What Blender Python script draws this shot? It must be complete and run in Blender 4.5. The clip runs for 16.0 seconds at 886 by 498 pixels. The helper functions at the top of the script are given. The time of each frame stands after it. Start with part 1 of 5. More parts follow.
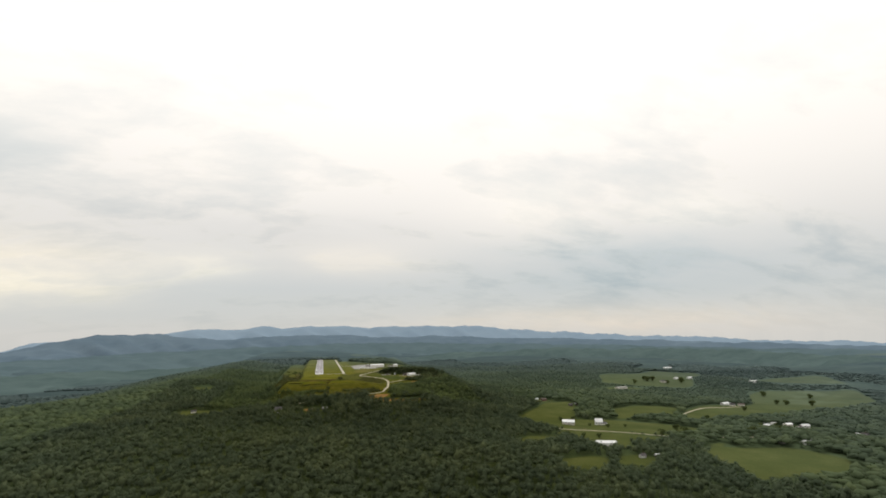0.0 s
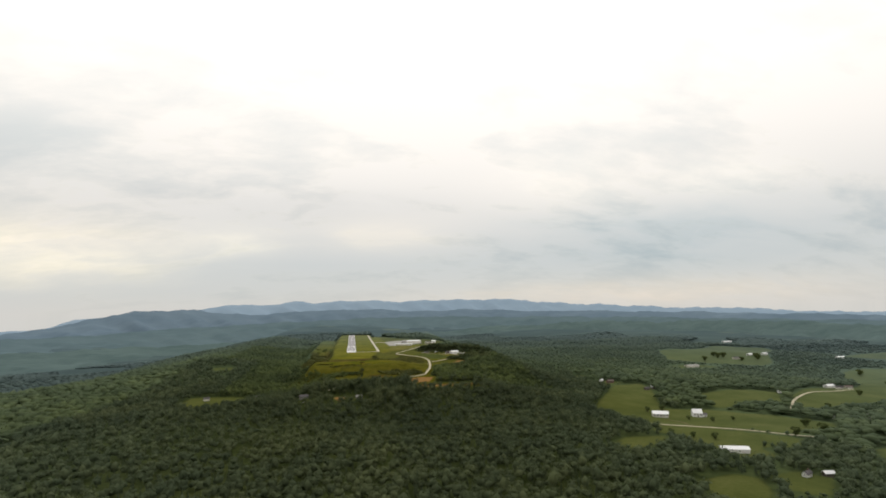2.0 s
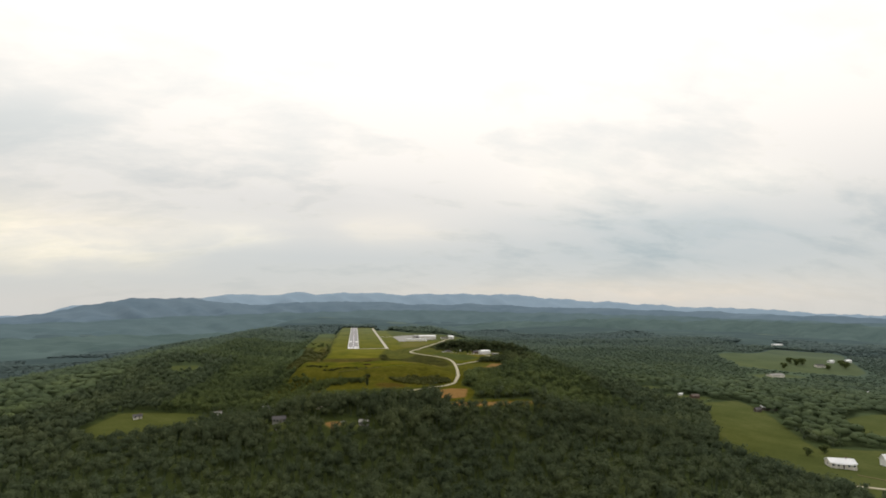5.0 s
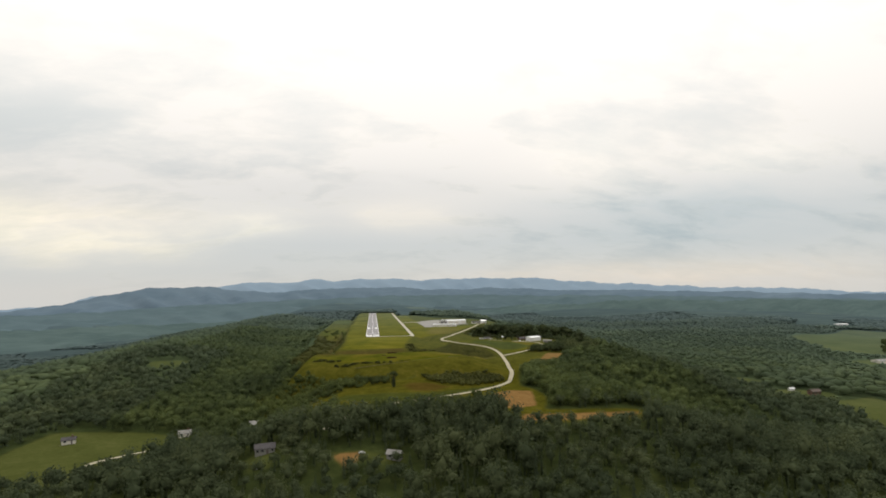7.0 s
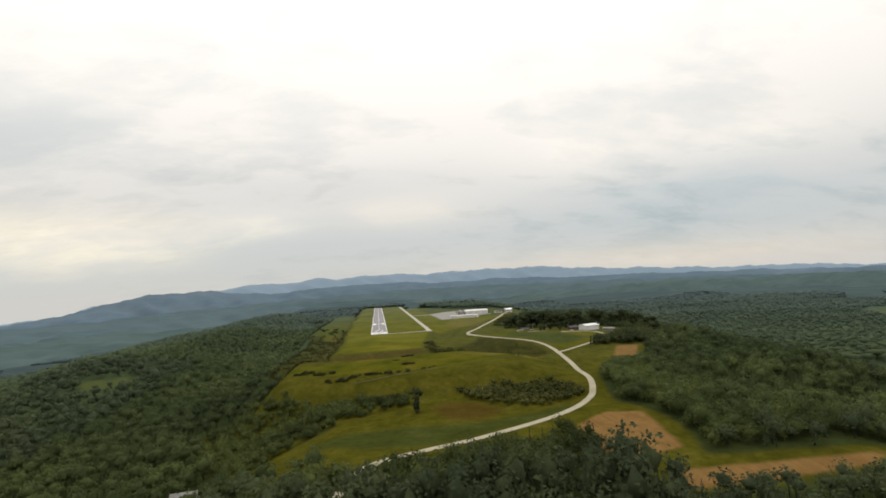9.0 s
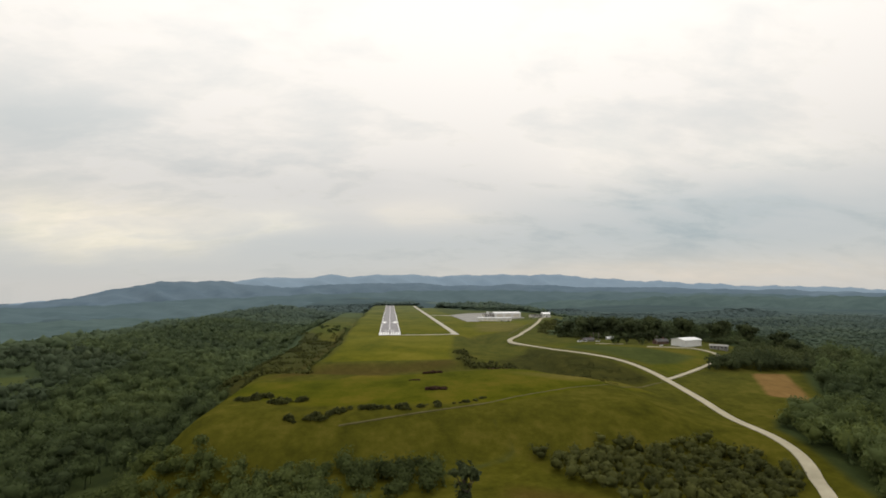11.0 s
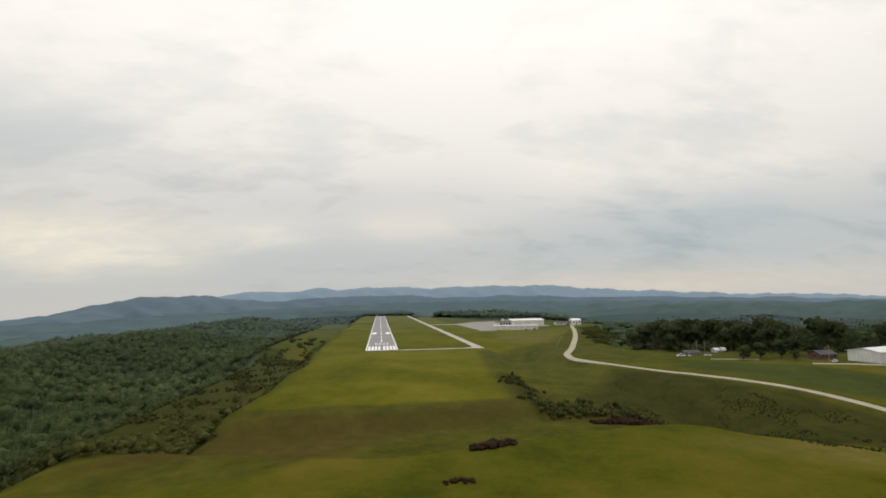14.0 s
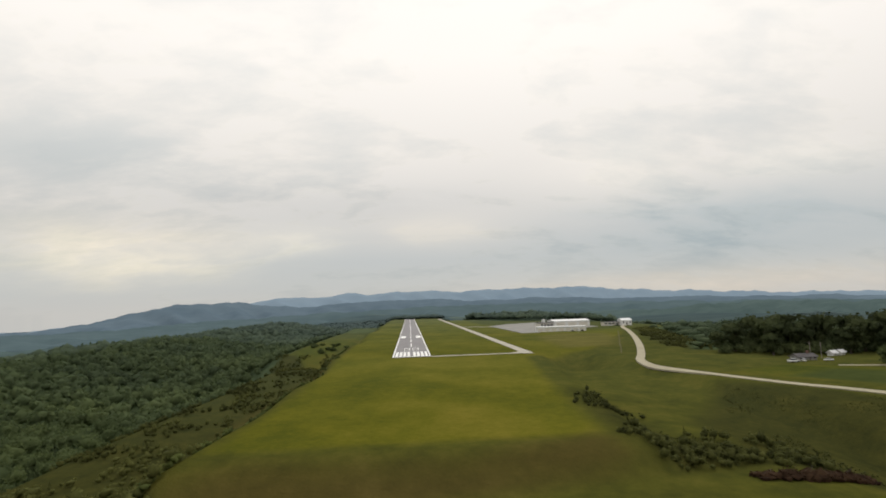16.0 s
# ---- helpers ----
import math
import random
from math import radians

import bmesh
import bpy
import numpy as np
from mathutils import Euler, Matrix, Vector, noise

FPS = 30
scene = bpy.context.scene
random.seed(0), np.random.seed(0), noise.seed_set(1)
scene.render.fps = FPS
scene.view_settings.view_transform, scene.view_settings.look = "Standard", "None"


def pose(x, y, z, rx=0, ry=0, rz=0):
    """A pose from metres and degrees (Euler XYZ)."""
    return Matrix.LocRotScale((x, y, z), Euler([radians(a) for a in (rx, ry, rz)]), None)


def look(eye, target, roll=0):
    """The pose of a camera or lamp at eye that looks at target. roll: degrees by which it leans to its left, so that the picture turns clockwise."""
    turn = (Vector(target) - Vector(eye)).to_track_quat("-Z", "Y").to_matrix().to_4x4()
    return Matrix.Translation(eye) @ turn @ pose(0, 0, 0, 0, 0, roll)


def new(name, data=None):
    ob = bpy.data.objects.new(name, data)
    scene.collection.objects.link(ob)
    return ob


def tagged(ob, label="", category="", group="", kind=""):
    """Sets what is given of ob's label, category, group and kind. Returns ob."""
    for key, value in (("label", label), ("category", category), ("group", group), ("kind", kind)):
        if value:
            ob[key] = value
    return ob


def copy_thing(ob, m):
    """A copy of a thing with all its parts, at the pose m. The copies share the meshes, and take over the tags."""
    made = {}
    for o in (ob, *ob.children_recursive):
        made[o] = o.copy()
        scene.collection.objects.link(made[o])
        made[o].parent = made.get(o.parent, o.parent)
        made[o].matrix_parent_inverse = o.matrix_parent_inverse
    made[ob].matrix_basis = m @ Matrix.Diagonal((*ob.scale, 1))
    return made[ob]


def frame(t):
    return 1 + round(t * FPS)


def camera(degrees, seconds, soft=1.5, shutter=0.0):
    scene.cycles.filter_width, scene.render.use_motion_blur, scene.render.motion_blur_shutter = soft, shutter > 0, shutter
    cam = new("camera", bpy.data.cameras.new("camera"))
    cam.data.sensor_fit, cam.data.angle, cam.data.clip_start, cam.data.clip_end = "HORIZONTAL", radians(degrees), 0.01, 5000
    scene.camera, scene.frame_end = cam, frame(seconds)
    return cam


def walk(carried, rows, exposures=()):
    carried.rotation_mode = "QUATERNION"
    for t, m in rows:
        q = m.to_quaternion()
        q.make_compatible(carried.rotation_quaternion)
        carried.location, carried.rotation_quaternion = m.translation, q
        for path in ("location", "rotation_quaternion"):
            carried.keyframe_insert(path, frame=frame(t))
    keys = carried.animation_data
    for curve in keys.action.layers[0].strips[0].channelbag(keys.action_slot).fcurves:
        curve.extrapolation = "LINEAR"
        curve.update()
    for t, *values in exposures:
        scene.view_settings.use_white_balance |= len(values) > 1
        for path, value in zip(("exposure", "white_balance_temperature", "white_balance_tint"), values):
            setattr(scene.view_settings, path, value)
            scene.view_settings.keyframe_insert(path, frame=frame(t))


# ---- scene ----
cam = camera(82.0, 16.0, soft=1.8)
PATH = [
    (0, (1.53, -644.41, 46.37), (24.17, -548.41, 62.83), -0.44),
    (0.5, (0.69, -625.08, 46.91), (23.83, -528.76, 60.61), 1.00),
    (1, (0.63, -605.87, 46.88), (19.63, -508.75, 61.28), -1.01),
    (1.5, (0.95, -586.71, 46.47), (19.69, -489.25, 58.78), -3.26),
    (2, (1.36, -567.54, 45.82), (18.73, -469.74, 57.33), -0.92),
    (2.5, (1.70, -548.38, 45.02), (16.12, -450.18, 57.20), 0.14),
    (3, (1.89, -529.23, 44.12), (18.28, -431.02, 53.40), -0.02),
    (3.5, (1.90, -510.09, 43.15), (12.77, -411.22, 53.53), -0.83),
    (4, (1.76, -490.97, 42.12), (16.45, -392.64, 52.87), -0.90),
    (6.5, (0.23, -395.14, 35.86), (17.10, -296.98, 44.75), 1.01),
    (7, (0.04, -375.78, 34.35), (13.71, -277.01, 42.05), -0.62),
    (7.5, (-0.07, -356.33, 32.75), (15.75, -257.82, 39.58), 1.58),
    (8, (-0.11, -336.83, 31.09), (11.42, -237.77, 38.43), 0.32),
    (8.5, (-0.09, -317.36, 29.38), (12.81, -218.30, 33.88), -1.95),
    (9, (-0.04, -298.01, 27.64), (13.15, -199.10, 34.16), -3.39),
    (9.5, (0.02, -278.93, 25.92), (11.36, -179.76, 32.06), -0.52),
    (12, (-0.17, -194.87, 18.37), (9.34, -95.66, 26.50), 0.13),
    (12.5, (-0.31, -181.49, 17.23), (9.16, -82.33, 26.04), 0.86),
    (13, (-0.45, -169.77, 16.26), (12.27, -71.32, 28.53), -1.18),
    (13.5, (-0.54, -160.64, 15.43), (12.50, -62.24, 27.65), -1.05),
    (14, (-0.57, -153.30, 14.75), (11.79, -54.55, 24.58), -0.97),
    (14.5, (-0.52, -147.61, 14.19), (10.56, -48.83, 25.14), -1.94),
    (15, (-0.40, -142.07, 13.72), (7.20, -43.00, 25.07), -0.38),
    (15.5, (-0.27, -136.31, 13.33), (6.33, -37.06, 23.64), -1.41),
    (16, (-0.27, -128.94, 12.98), (6.58, -29.74, 23.65), -1.84),
]
walk(cam, [(t, look(eye, target, roll)) for t, eye, target, roll in PATH],
     [(0, 0.03), (2.5, 0.06), (4, 0.06), (9, 0.02), (12, -0.12), (16, -0.15)])

# ---------------------------------------------------------------- world and light
world = bpy.data.worlds.new("overcast_sky")
scene.world = world
world.use_nodes = True
wt = world.node_tree
wt.nodes.clear()


def wn(kind, **sets):
    n = wt.nodes.new(kind)
    for k, v in sets.items():
        n.inputs[k].default_value = v
    return n


def wmath(op, a, b=None, c=None, clamp=False):
    n = wt.nodes.new("ShaderNodeMath")
    n.operation, n.use_clamp = op, clamp
    for i, v in enumerate((a, b, c)):
        if v is None:
            continue
        if isinstance(v, (int, float)):
            n.inputs[i].default_value = v
        else:
            wt.links.new(v, n.inputs[i])
    return n.outputs[0]


def wramp(fac, stops, interp="B_SPLINE"):
    n = wt.nodes.new("ShaderNodeValToRGB")
    n.color_ramp.interpolation = interp
    while len(n.color_ramp.elements) < len(stops):
        n.color_ramp.elements.new(0.5)
    for e, (p, c) in zip(n.color_ramp.elements, stops):
        e.position, e.color = p, (*c, 1)
    wt.links.new(fac, n.inputs[0])
    return n.outputs[0]


def wmix(fac, a, b, blend="MIX"):
    n = wt.nodes.new("ShaderNodeMix")
    n.data_type, n.blend_type = "RGBA", blend
    for sock, v in ((n.inputs[0], fac), (n.inputs[6], a), (n.inputs[7], b)):
        if isinstance(v, (int, float)):
            sock.default_value = v
        elif isinstance(v, tuple):
            sock.default_value = (*v, 1)
        else:
            wt.links.new(v, sock)
    return n.outputs[2]


coord = wn("ShaderNodeTexCoord").outputs["Generated"]
sep = wn("ShaderNodeSeparateXYZ")
wt.links.new(coord, sep.inputs[0])
up = sep.outputs[2]



def wplane(scale, detail, rough, shift, stretch=(1.0, 1.0), dist=0.0):
    """Noise on a level sheet of cloud overhead, which draws together towards the horizon."""
    low = wmath("ADD", wmath("MAXIMUM", up, 0.0), 0.30)
    flat = wn("ShaderNodeCombineXYZ")
    wt.links.new(wmath("MULTIPLY_ADD", wmath("DIVIDE", sep.outputs[0], low), stretch[0], shift[0]), flat.inputs[0])
    wt.links.new(wmath("MULTIPLY_ADD", wmath("DIVIDE", sep.outputs[1], low), stretch[1], shift[1]), flat.inputs[1])
    n = wn("ShaderNodeTexNoise", Scale=scale, Detail=detail, Roughness=rough, Distortion=dist)
    wt.links.new(flat.outputs[0], n.inputs["Vector"])
    return n.outputs[0]


big = wplane(1.1, 3.0, 0.5, (3.1, 1.7), (0.8, 1.0), 0.3)
mid = wplane(3.2, 6.0, 0.56, (0.6, 4.4), (0.8, 1.2), 0.3)
fine = wplane(10.0, 5.0, 0.6, (2.2, 0.3), (0.7, 1.3), 0.2)
bearing = wmath("DEGREES", wmath("ARCTAN2", sep.outputs[0], sep.outputs[1]))
height = wmath("DEGREES", wmath("ARCSINE", up))


def bank(at, wide, high, tallness, ragged=0.9):
    """How much of a cloud bank lies in a direction: 1 in its middle, with a ragged edge."""
    u = wmath("DIVIDE", wmath("SUBTRACT", bearing, at), wide)
    v = wmath("DIVIDE", wmath("SUBTRACT", height, high), tallness)
    r = wmath("ADD", wmath("MULTIPLY", u, u), wmath("MULTIPLY", v, v))
    r = wmath("ADD", r, wmath("MULTIPLY", wmath("SUBTRACT", mid, 0.5), 4.0 * ragged))
    return wmath("POWER", 2.71828, wmath("MULTIPLY", wmath("MAXIMUM", r, 0.0), -1.0))


veil = wramp(up, [(0.0, (0.62, 0.632, 0.63)), (0.03, (0.575, 0.606, 0.62)), (0.085, (0.575, 0.612, 0.63)), (0.13, (0.66, 0.675, 0.675)),
                  (0.18, (0.775, 0.77, 0.75)), (0.28, (0.95, 0.93, 0.895)), (0.45, (1.14, 1.12, 1.085)), (0.7, (1.2, 1.2, 1.19))], "LINEAR")
mottle = wmath("ADD", wmath("MULTIPLY", big, 0.40), wmath("ADD", wmath("MULTIPLY", mid, 0.42), wmath("MULTIPLY", fine, 0.18)))
shade = wramp(mottle, [(0.38, (0.77, 0.82, 0.85)), (0.50, (0.985, 0.98, 0.97)), (0.60, (1.27, 1.235, 1.185))])
strength = wramp(up, [(0.0, (0.35, 0.35, 0.35)), (0.10, (1, 1, 1)), (0.30, (0.8, 0.8, 0.8)), (0.6, (0.5, 0.5, 0.5))], "LINEAR")
cloud = wmix(1.0, veil, wmix(strength, (1.0, 0.995, 0.98), shade), "MULTIPLY")
for (at, wide, high, tallness), tint in (
        ((-29, 10, 5.8, 2.7), (1.60, 1.44, 1.22)), ((-13, 5, 7.2, 1.5), (1.22, 1.18, 1.10)), ((4, 7, 8.0, 1.7), (1.18, 1.13, 1.06)),
        ((33, 15, 7.4, 3.2), (0.80, 0.87, 0.91)), ((23, 7, 13.5, 2.6), (1.15, 1.13, 1.10)), ((-29, 7, 14.5, 2.4), (0.90, 0.925, 0.94)),
        ((-8, 16, 11.5, 1.8), (0.92, 0.93, 0.94)), ((39, 7, 12.5, 1.8), (1.10, 1.09, 1.07)), ((32, 20, 1.6, 1.2), (1.22, 1.12, 1.03))):
    cloud = wmix(bank(at, wide, high, tallness), cloud, wmix(1.0, cloud, tint, "MULTIPLY"))
sky = wn("ShaderNodeTexSky")
sky.sky_type, sky.sun_disc = "NISHITA", False
sky.sun_elevation, sky.sun_rotation = radians(48), radians(20)
blue = wmix(1.0, sky.outputs[0], (0.10, 0.10, 0.10), "MULTIPLY")
seen = wmix(1.0, wmix(0.94, blue, cloud), (1.03, 1.0, 0.97), "MULTIPLY")
bg = wn("ShaderNodeBackground", Strength=1.0)
wt.links.new(seen, bg.inputs[0])
wo = wn("ShaderNodeOutputWorld")
wt.links.new(bg.outputs[0], wo.inputs[0])

sun = new("sun", bpy.data.lights.new("sun", "SUN"))
sun.data.energy, sun.data.angle, sun.data.color = 0.8, radians(14), (1.0, 0.96, 0.9)
sun.matrix_world = look((0, 0, 100), (-0.34 * 60, -0.94 * 60, 100 - 66))

# ---------------------------------------------------------------- materials
class Nodes:
    """A small helper round a material's node tree."""

    def __init__(self, name, rough=0.9, spec=0.2, metal=0.0):
        self.m = bpy.data.materials.new(name)
        self.m.use_nodes = True
        self.t = self.m.node_tree
        self.b = self.t.nodes["Principled BSDF"]
        self.b.inputs["Roughness"].default_value = rough
        self.b.inputs["Specular IOR Level"].default_value = spec
        self.b.inputs["Metallic"].default_value = metal
        self.pos = self.t.nodes.new("ShaderNodeNewGeometry")
        self.obj = self.t.nodes.new("ShaderNodeTexCoord")

    def link(self, v, sock):
        if isinstance(v, (int, float)):
            sock.default_value = v
        elif isinstance(v, tuple):
            sock.default_value = (*v, 1) if len(v) == 3 else v
        else:
            self.t.links.new(v, sock)

    def noise(self, size, detail=4.0, rough=0.6, local=False, stretch=(1, 1, 1), dist=0.0):
        mp = self.t.nodes.new("ShaderNodeMapping")
        mp.inputs["Scale"].default_value = [s / size for s in stretch]
        self.link(self.obj.outputs["Object"] if local else self.pos.outputs["Position"], mp.inputs[0])
        n = self.t.nodes.new("ShaderNodeTexNoise")
        n.inputs["Scale"].default_value, n.inputs["Detail"].default_value = 1.0, detail
        n.inputs["Roughness"].default_value, n.inputs["Distortion"].default_value = rough, dist
        self.link(mp.outputs[0], n.inputs["Vector"])
        return n.outputs[0]

    def math(self, op, a, b=0.0, clamp=False):
        n = self.t.nodes.new("ShaderNodeMath")
        n.operation, n.use_clamp = op, clamp
        self.link(a, n.inputs[0])
        self.link(b, n.inputs[1])
        return n.outputs[0]

    def step(self, v, lo, hi):
        n = self.t.nodes.new("ShaderNodeMapRange")
        n.interpolation_type = "SMOOTHSTEP"
        self.link(v, n.inputs[0])
        n.inputs[1].default_value, n.inputs[2].default_value = lo, hi
        return n.outputs[0]

    def ramp(self, fac, stops):
        n = self.t.nodes.new("ShaderNodeValToRGB")
        while len(n.color_ramp.elements) < len(stops):
            n.color_ramp.elements.new(0.5)
        for e, (p, c) in zip(n.color_ramp.elements, stops):
            e.position, e.color = p, (*c, 1)
        self.link(fac, n.inputs[0])
        return n.outputs[0]

    def mix(self, fac, a, b, blend="MIX"):
        n = self.t.nodes.new("ShaderNodeMix")
        n.data_type, n.blend_type = "RGBA", blend
        self.link(fac, n.inputs[0])
        self.link(a, n.inputs[6])
        self.link(b, n.inputs[7])
        return n.outputs[2]

    def attr(self, name):
        n = self.t.nodes.new("ShaderNodeAttribute")
        n.attribute_name = name
        return n.outputs["Fac"]

    def island(self):
        return self.pos.outputs["Random Per Island"]

    def color(self, c):
        self.link(c, self.b.inputs["Base Color"])
        return self

    def bump(self, h, strength=0.4, dist=0.1):
        n = self.t.nodes.new("ShaderNodeBump")
        n.inputs["Strength"].default_value, n.inputs["Distance"].default_value = strength, dist
        self.link(h, n.inputs["Height"])
        self.link(n.outputs[0], self.b.inputs["Normal"])
        return self


def plain(name, lo, hi, size, rough=0.8, spec=0.3, metal=0.0, fine=0.15, bump=0.2):
    """Two-scale mottled surface between two colours."""
    n = Nodes(name, rough, spec, metal)
    v = n.math("ADD", n.math("MULTIPLY", n.noise(size), 0.65), n.math("MULTIPLY", n.noise(size * fine), 0.35))
    n.color(n.ramp(v, [(0.3, lo), (0.7, hi)])).bump(n.noise(size * fine), bump, 0.02)
    return n.m


def painted_haze(n, c, first=0.82, start=0.0):
    """Haze painted into woods and fields: paler and bluer by degrees, away from the airfield."""
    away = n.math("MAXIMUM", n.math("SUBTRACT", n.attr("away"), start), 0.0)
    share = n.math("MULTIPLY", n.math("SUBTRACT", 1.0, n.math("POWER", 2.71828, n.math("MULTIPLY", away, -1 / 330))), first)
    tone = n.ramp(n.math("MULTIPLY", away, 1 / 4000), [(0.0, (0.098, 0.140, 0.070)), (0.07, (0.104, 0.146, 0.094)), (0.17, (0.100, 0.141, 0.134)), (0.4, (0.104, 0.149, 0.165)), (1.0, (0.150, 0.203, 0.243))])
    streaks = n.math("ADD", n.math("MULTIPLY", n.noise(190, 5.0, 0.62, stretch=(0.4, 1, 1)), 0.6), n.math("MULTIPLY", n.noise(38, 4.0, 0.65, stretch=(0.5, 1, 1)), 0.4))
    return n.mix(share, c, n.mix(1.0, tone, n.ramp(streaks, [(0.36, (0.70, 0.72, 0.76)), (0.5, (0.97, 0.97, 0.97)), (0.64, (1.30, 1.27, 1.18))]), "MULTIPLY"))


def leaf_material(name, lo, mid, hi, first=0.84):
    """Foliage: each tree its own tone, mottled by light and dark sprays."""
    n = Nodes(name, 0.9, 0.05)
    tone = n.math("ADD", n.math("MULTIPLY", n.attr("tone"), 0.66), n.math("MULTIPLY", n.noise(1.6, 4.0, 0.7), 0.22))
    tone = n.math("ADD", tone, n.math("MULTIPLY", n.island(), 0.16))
    # haze is painted over the leaf tones; first caps its share
    c = painted_haze(n, n.ramp(tone, [(0.12, lo), (0.5, mid), (0.95, hi)]), first)
    n.color(c).bump(n.noise(0.5, 3.0), 0.6, 0.2)
    # leaves let some light through
    thin, both = n.t.nodes.new("ShaderNodeBsdfTranslucent"), n.t.nodes.new("ShaderNodeMixShader")
    n.link(c, thin.inputs[0])
    both.inputs[0].default_value = 0.35
    n.t.links.new(n.b.outputs[0], both.inputs[1])
    n.t.links.new(thin.outputs[0], both.inputs[2])
    n.t.links.new(both.outputs[0], n.t.nodes["Material Output"].inputs[0])
    return n.m


M_LEAF = leaf_material("broadleaf_foliage", (0.033, 0.042, 0.016), (0.076, 0.096, 0.032), (0.136, 0.162, 0.048))
M_LEAF_MID = leaf_material("woodland_foliage", (0.036, 0.048, 0.020), (0.078, 0.099, 0.036), (0.142, 0.168, 0.056))
M_LEAF_SOUTH = leaf_material("valley_foliage", (0.024, 0.029, 0.014), (0.052, 0.060, 0.026), (0.108, 0.116, 0.044))
# far leaves: a bluer green under nearly the full painted haze
M_LEAF_FAR = leaf_material("hazed_far_foliage", (0.036, 0.046, 0.024), (0.070, 0.086, 0.040), (0.118, 0.138, 0.060), 0.97)
M_SCRUB = leaf_material("scrub_foliage", (0.030, 0.034, 0.012), (0.068, 0.074, 0.023), (0.135, 0.140, 0.042))
M_DRY = leaf_material("dry_brush_foliage", (0.024, 0.014, 0.009), (0.050, 0.029, 0.017), (0.082, 0.050, 0.028))
M_LEAF_DARK = leaf_material("shade_tree_foliage", (0.024, 0.032, 0.016), (0.058, 0.072, 0.031), (0.112, 0.128, 0.050))
M_BARK = plain("bark", (0.05, 0.04, 0.03), (0.12, 0.10, 0.08), 0.4, 0.9)


def ground_material():
    n = Nodes("ground_cover", 1.0, 0.0)
    wob = n.math("MULTIPLY", n.math("SUBTRACT", n.noise(9, 4.0, 0.65), 0.5), 7.0)
    fine = n.noise(1.6, 5.0, 0.7)
    broad = n.noise(38, 3.0, 0.55)
    worn = n.math("ADD", n.math("MULTIPLY", n.noise(11, 4.0, 0.65, stretch=(1, 0.6, 1)), 0.34), n.math("MULTIPLY", n.noise(0.55, 4.0, 0.75), 0.16))
    mown = n.ramp(n.math("ADD", n.math("ADD", n.math("MULTIPLY", broad, 0.32), worn), n.math("MULTIPLY", fine, 0.18)),
                  [(0.40, (0.062, 0.064, 0.003)), (0.5, (0.106, 0.098, 0.005)), (0.60, (0.152, 0.126, 0.013))])
    meadow = n.ramp(n.math("ADD", n.math("ADD", n.math("MULTIPLY", n.noise(16, 4.0, 0.6), 0.36), worn), n.math("MULTIPLY", fine, 0.14)),
                    [(0.41, (0.042, 0.048, 0.003)), (0.49, (0.070, 0.071, 0.005)), (0.60, (0.112, 0.090, 0.011))])
    rough = n.ramp(n.math("ADD", n.math("MULTIPLY", n.noise(6, 4.0, 0.65), 0.6), n.math("MULTIPLY", fine, 0.4)),
                   [(0.34, (0.036, 0.037, 0.005)), (0.52, (0.067, 0.064, 0.008)), (0.70, (0.108, 0.092, 0.016))])
    pasture = n.ramp(n.math("ADD", n.math("MULTIPLY", n.noise(24, 3.0), 0.6), n.math("MULTIPLY", fine, 0.4)),
                     [(0.33, (0.044, 0.053, 0.014)), (0.5, (0.063, 0.072, 0.020)), (0.68, (0.092, 0.096, 0.032))])
    soil = n.ramp(n.math("ADD", n.math("MULTIPLY", n.noise(7, 5.0, 0.7), 0.5), n.math("MULTIPLY", n.noise(1.2, 4.0, 0.7, stretch=(1, 0.25, 1)), 0.5)),
                  [(0.3, (0.125, 0.072, 0.026)), (0.5, (0.185, 0.108, 0.038)), (0.7, (0.245, 0.150, 0.060))])
    scar = n.ramp(n.math("ADD", n.math("MULTIPLY", n.noise(8, 4.0), 0.5), n.math("MULTIPLY", fine, 0.5)),
                  [(0.3, (0.044, 0.032, 0.006)), (0.55, (0.070, 0.050, 0.011)), (0.75, (0.104, 0.074, 0.020))])
    ley = n.ramp(n.math("ADD", n.math("MULTIPLY", n.noise(9, 4.0, 0.6), 0.6), n.math("MULTIPLY", fine, 0.4)),
                 [(0.34, (0.030, 0.037, 0.008)), (0.52, (0.047, 0.055, 0.012)), (0.70, (0.072, 0.076, 0.019))])
    dry = n.ramp(n.math("ADD", n.math("MULTIPLY", n.noise(9, 4.0, 0.65, stretch=(0.6, 1, 1)), 0.6), n.math("MULTIPLY", fine, 0.4)),
                 [(0.34, (0.082, 0.072, 0.015)), (0.52, (0.128, 0.106, 0.023)), (0.70, (0.178, 0.140, 0.036))])
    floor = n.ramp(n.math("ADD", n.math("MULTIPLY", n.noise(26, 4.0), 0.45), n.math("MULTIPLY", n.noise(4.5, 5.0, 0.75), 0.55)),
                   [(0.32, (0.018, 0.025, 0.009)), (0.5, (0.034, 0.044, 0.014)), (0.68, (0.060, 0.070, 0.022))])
    brush = n.ramp(n.math("ADD", n.math("MULTIPLY", n.noise(5, 5.0, 0.7), 0.6), n.math("MULTIPLY", n.noise(0.9, 4.0, 0.75), 0.4)),
                   [(0.34, (0.018, 0.017, 0.003)), (0.52, (0.038, 0.034, 0.006)), (0.70, (0.066, 0.056, 0.011))])
    # far forest floor: painted haze, then darkened to stand for shade among the crowns
    under = n.mix(n.step(n.attr("away"), 300, 900), painted_haze(n, floor, 0.92, 110), n.mix(1.0, painted_haze(n, floor, 0.92, 110), (0.68, 0.69, 0.71), "MULTIPLY"))
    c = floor
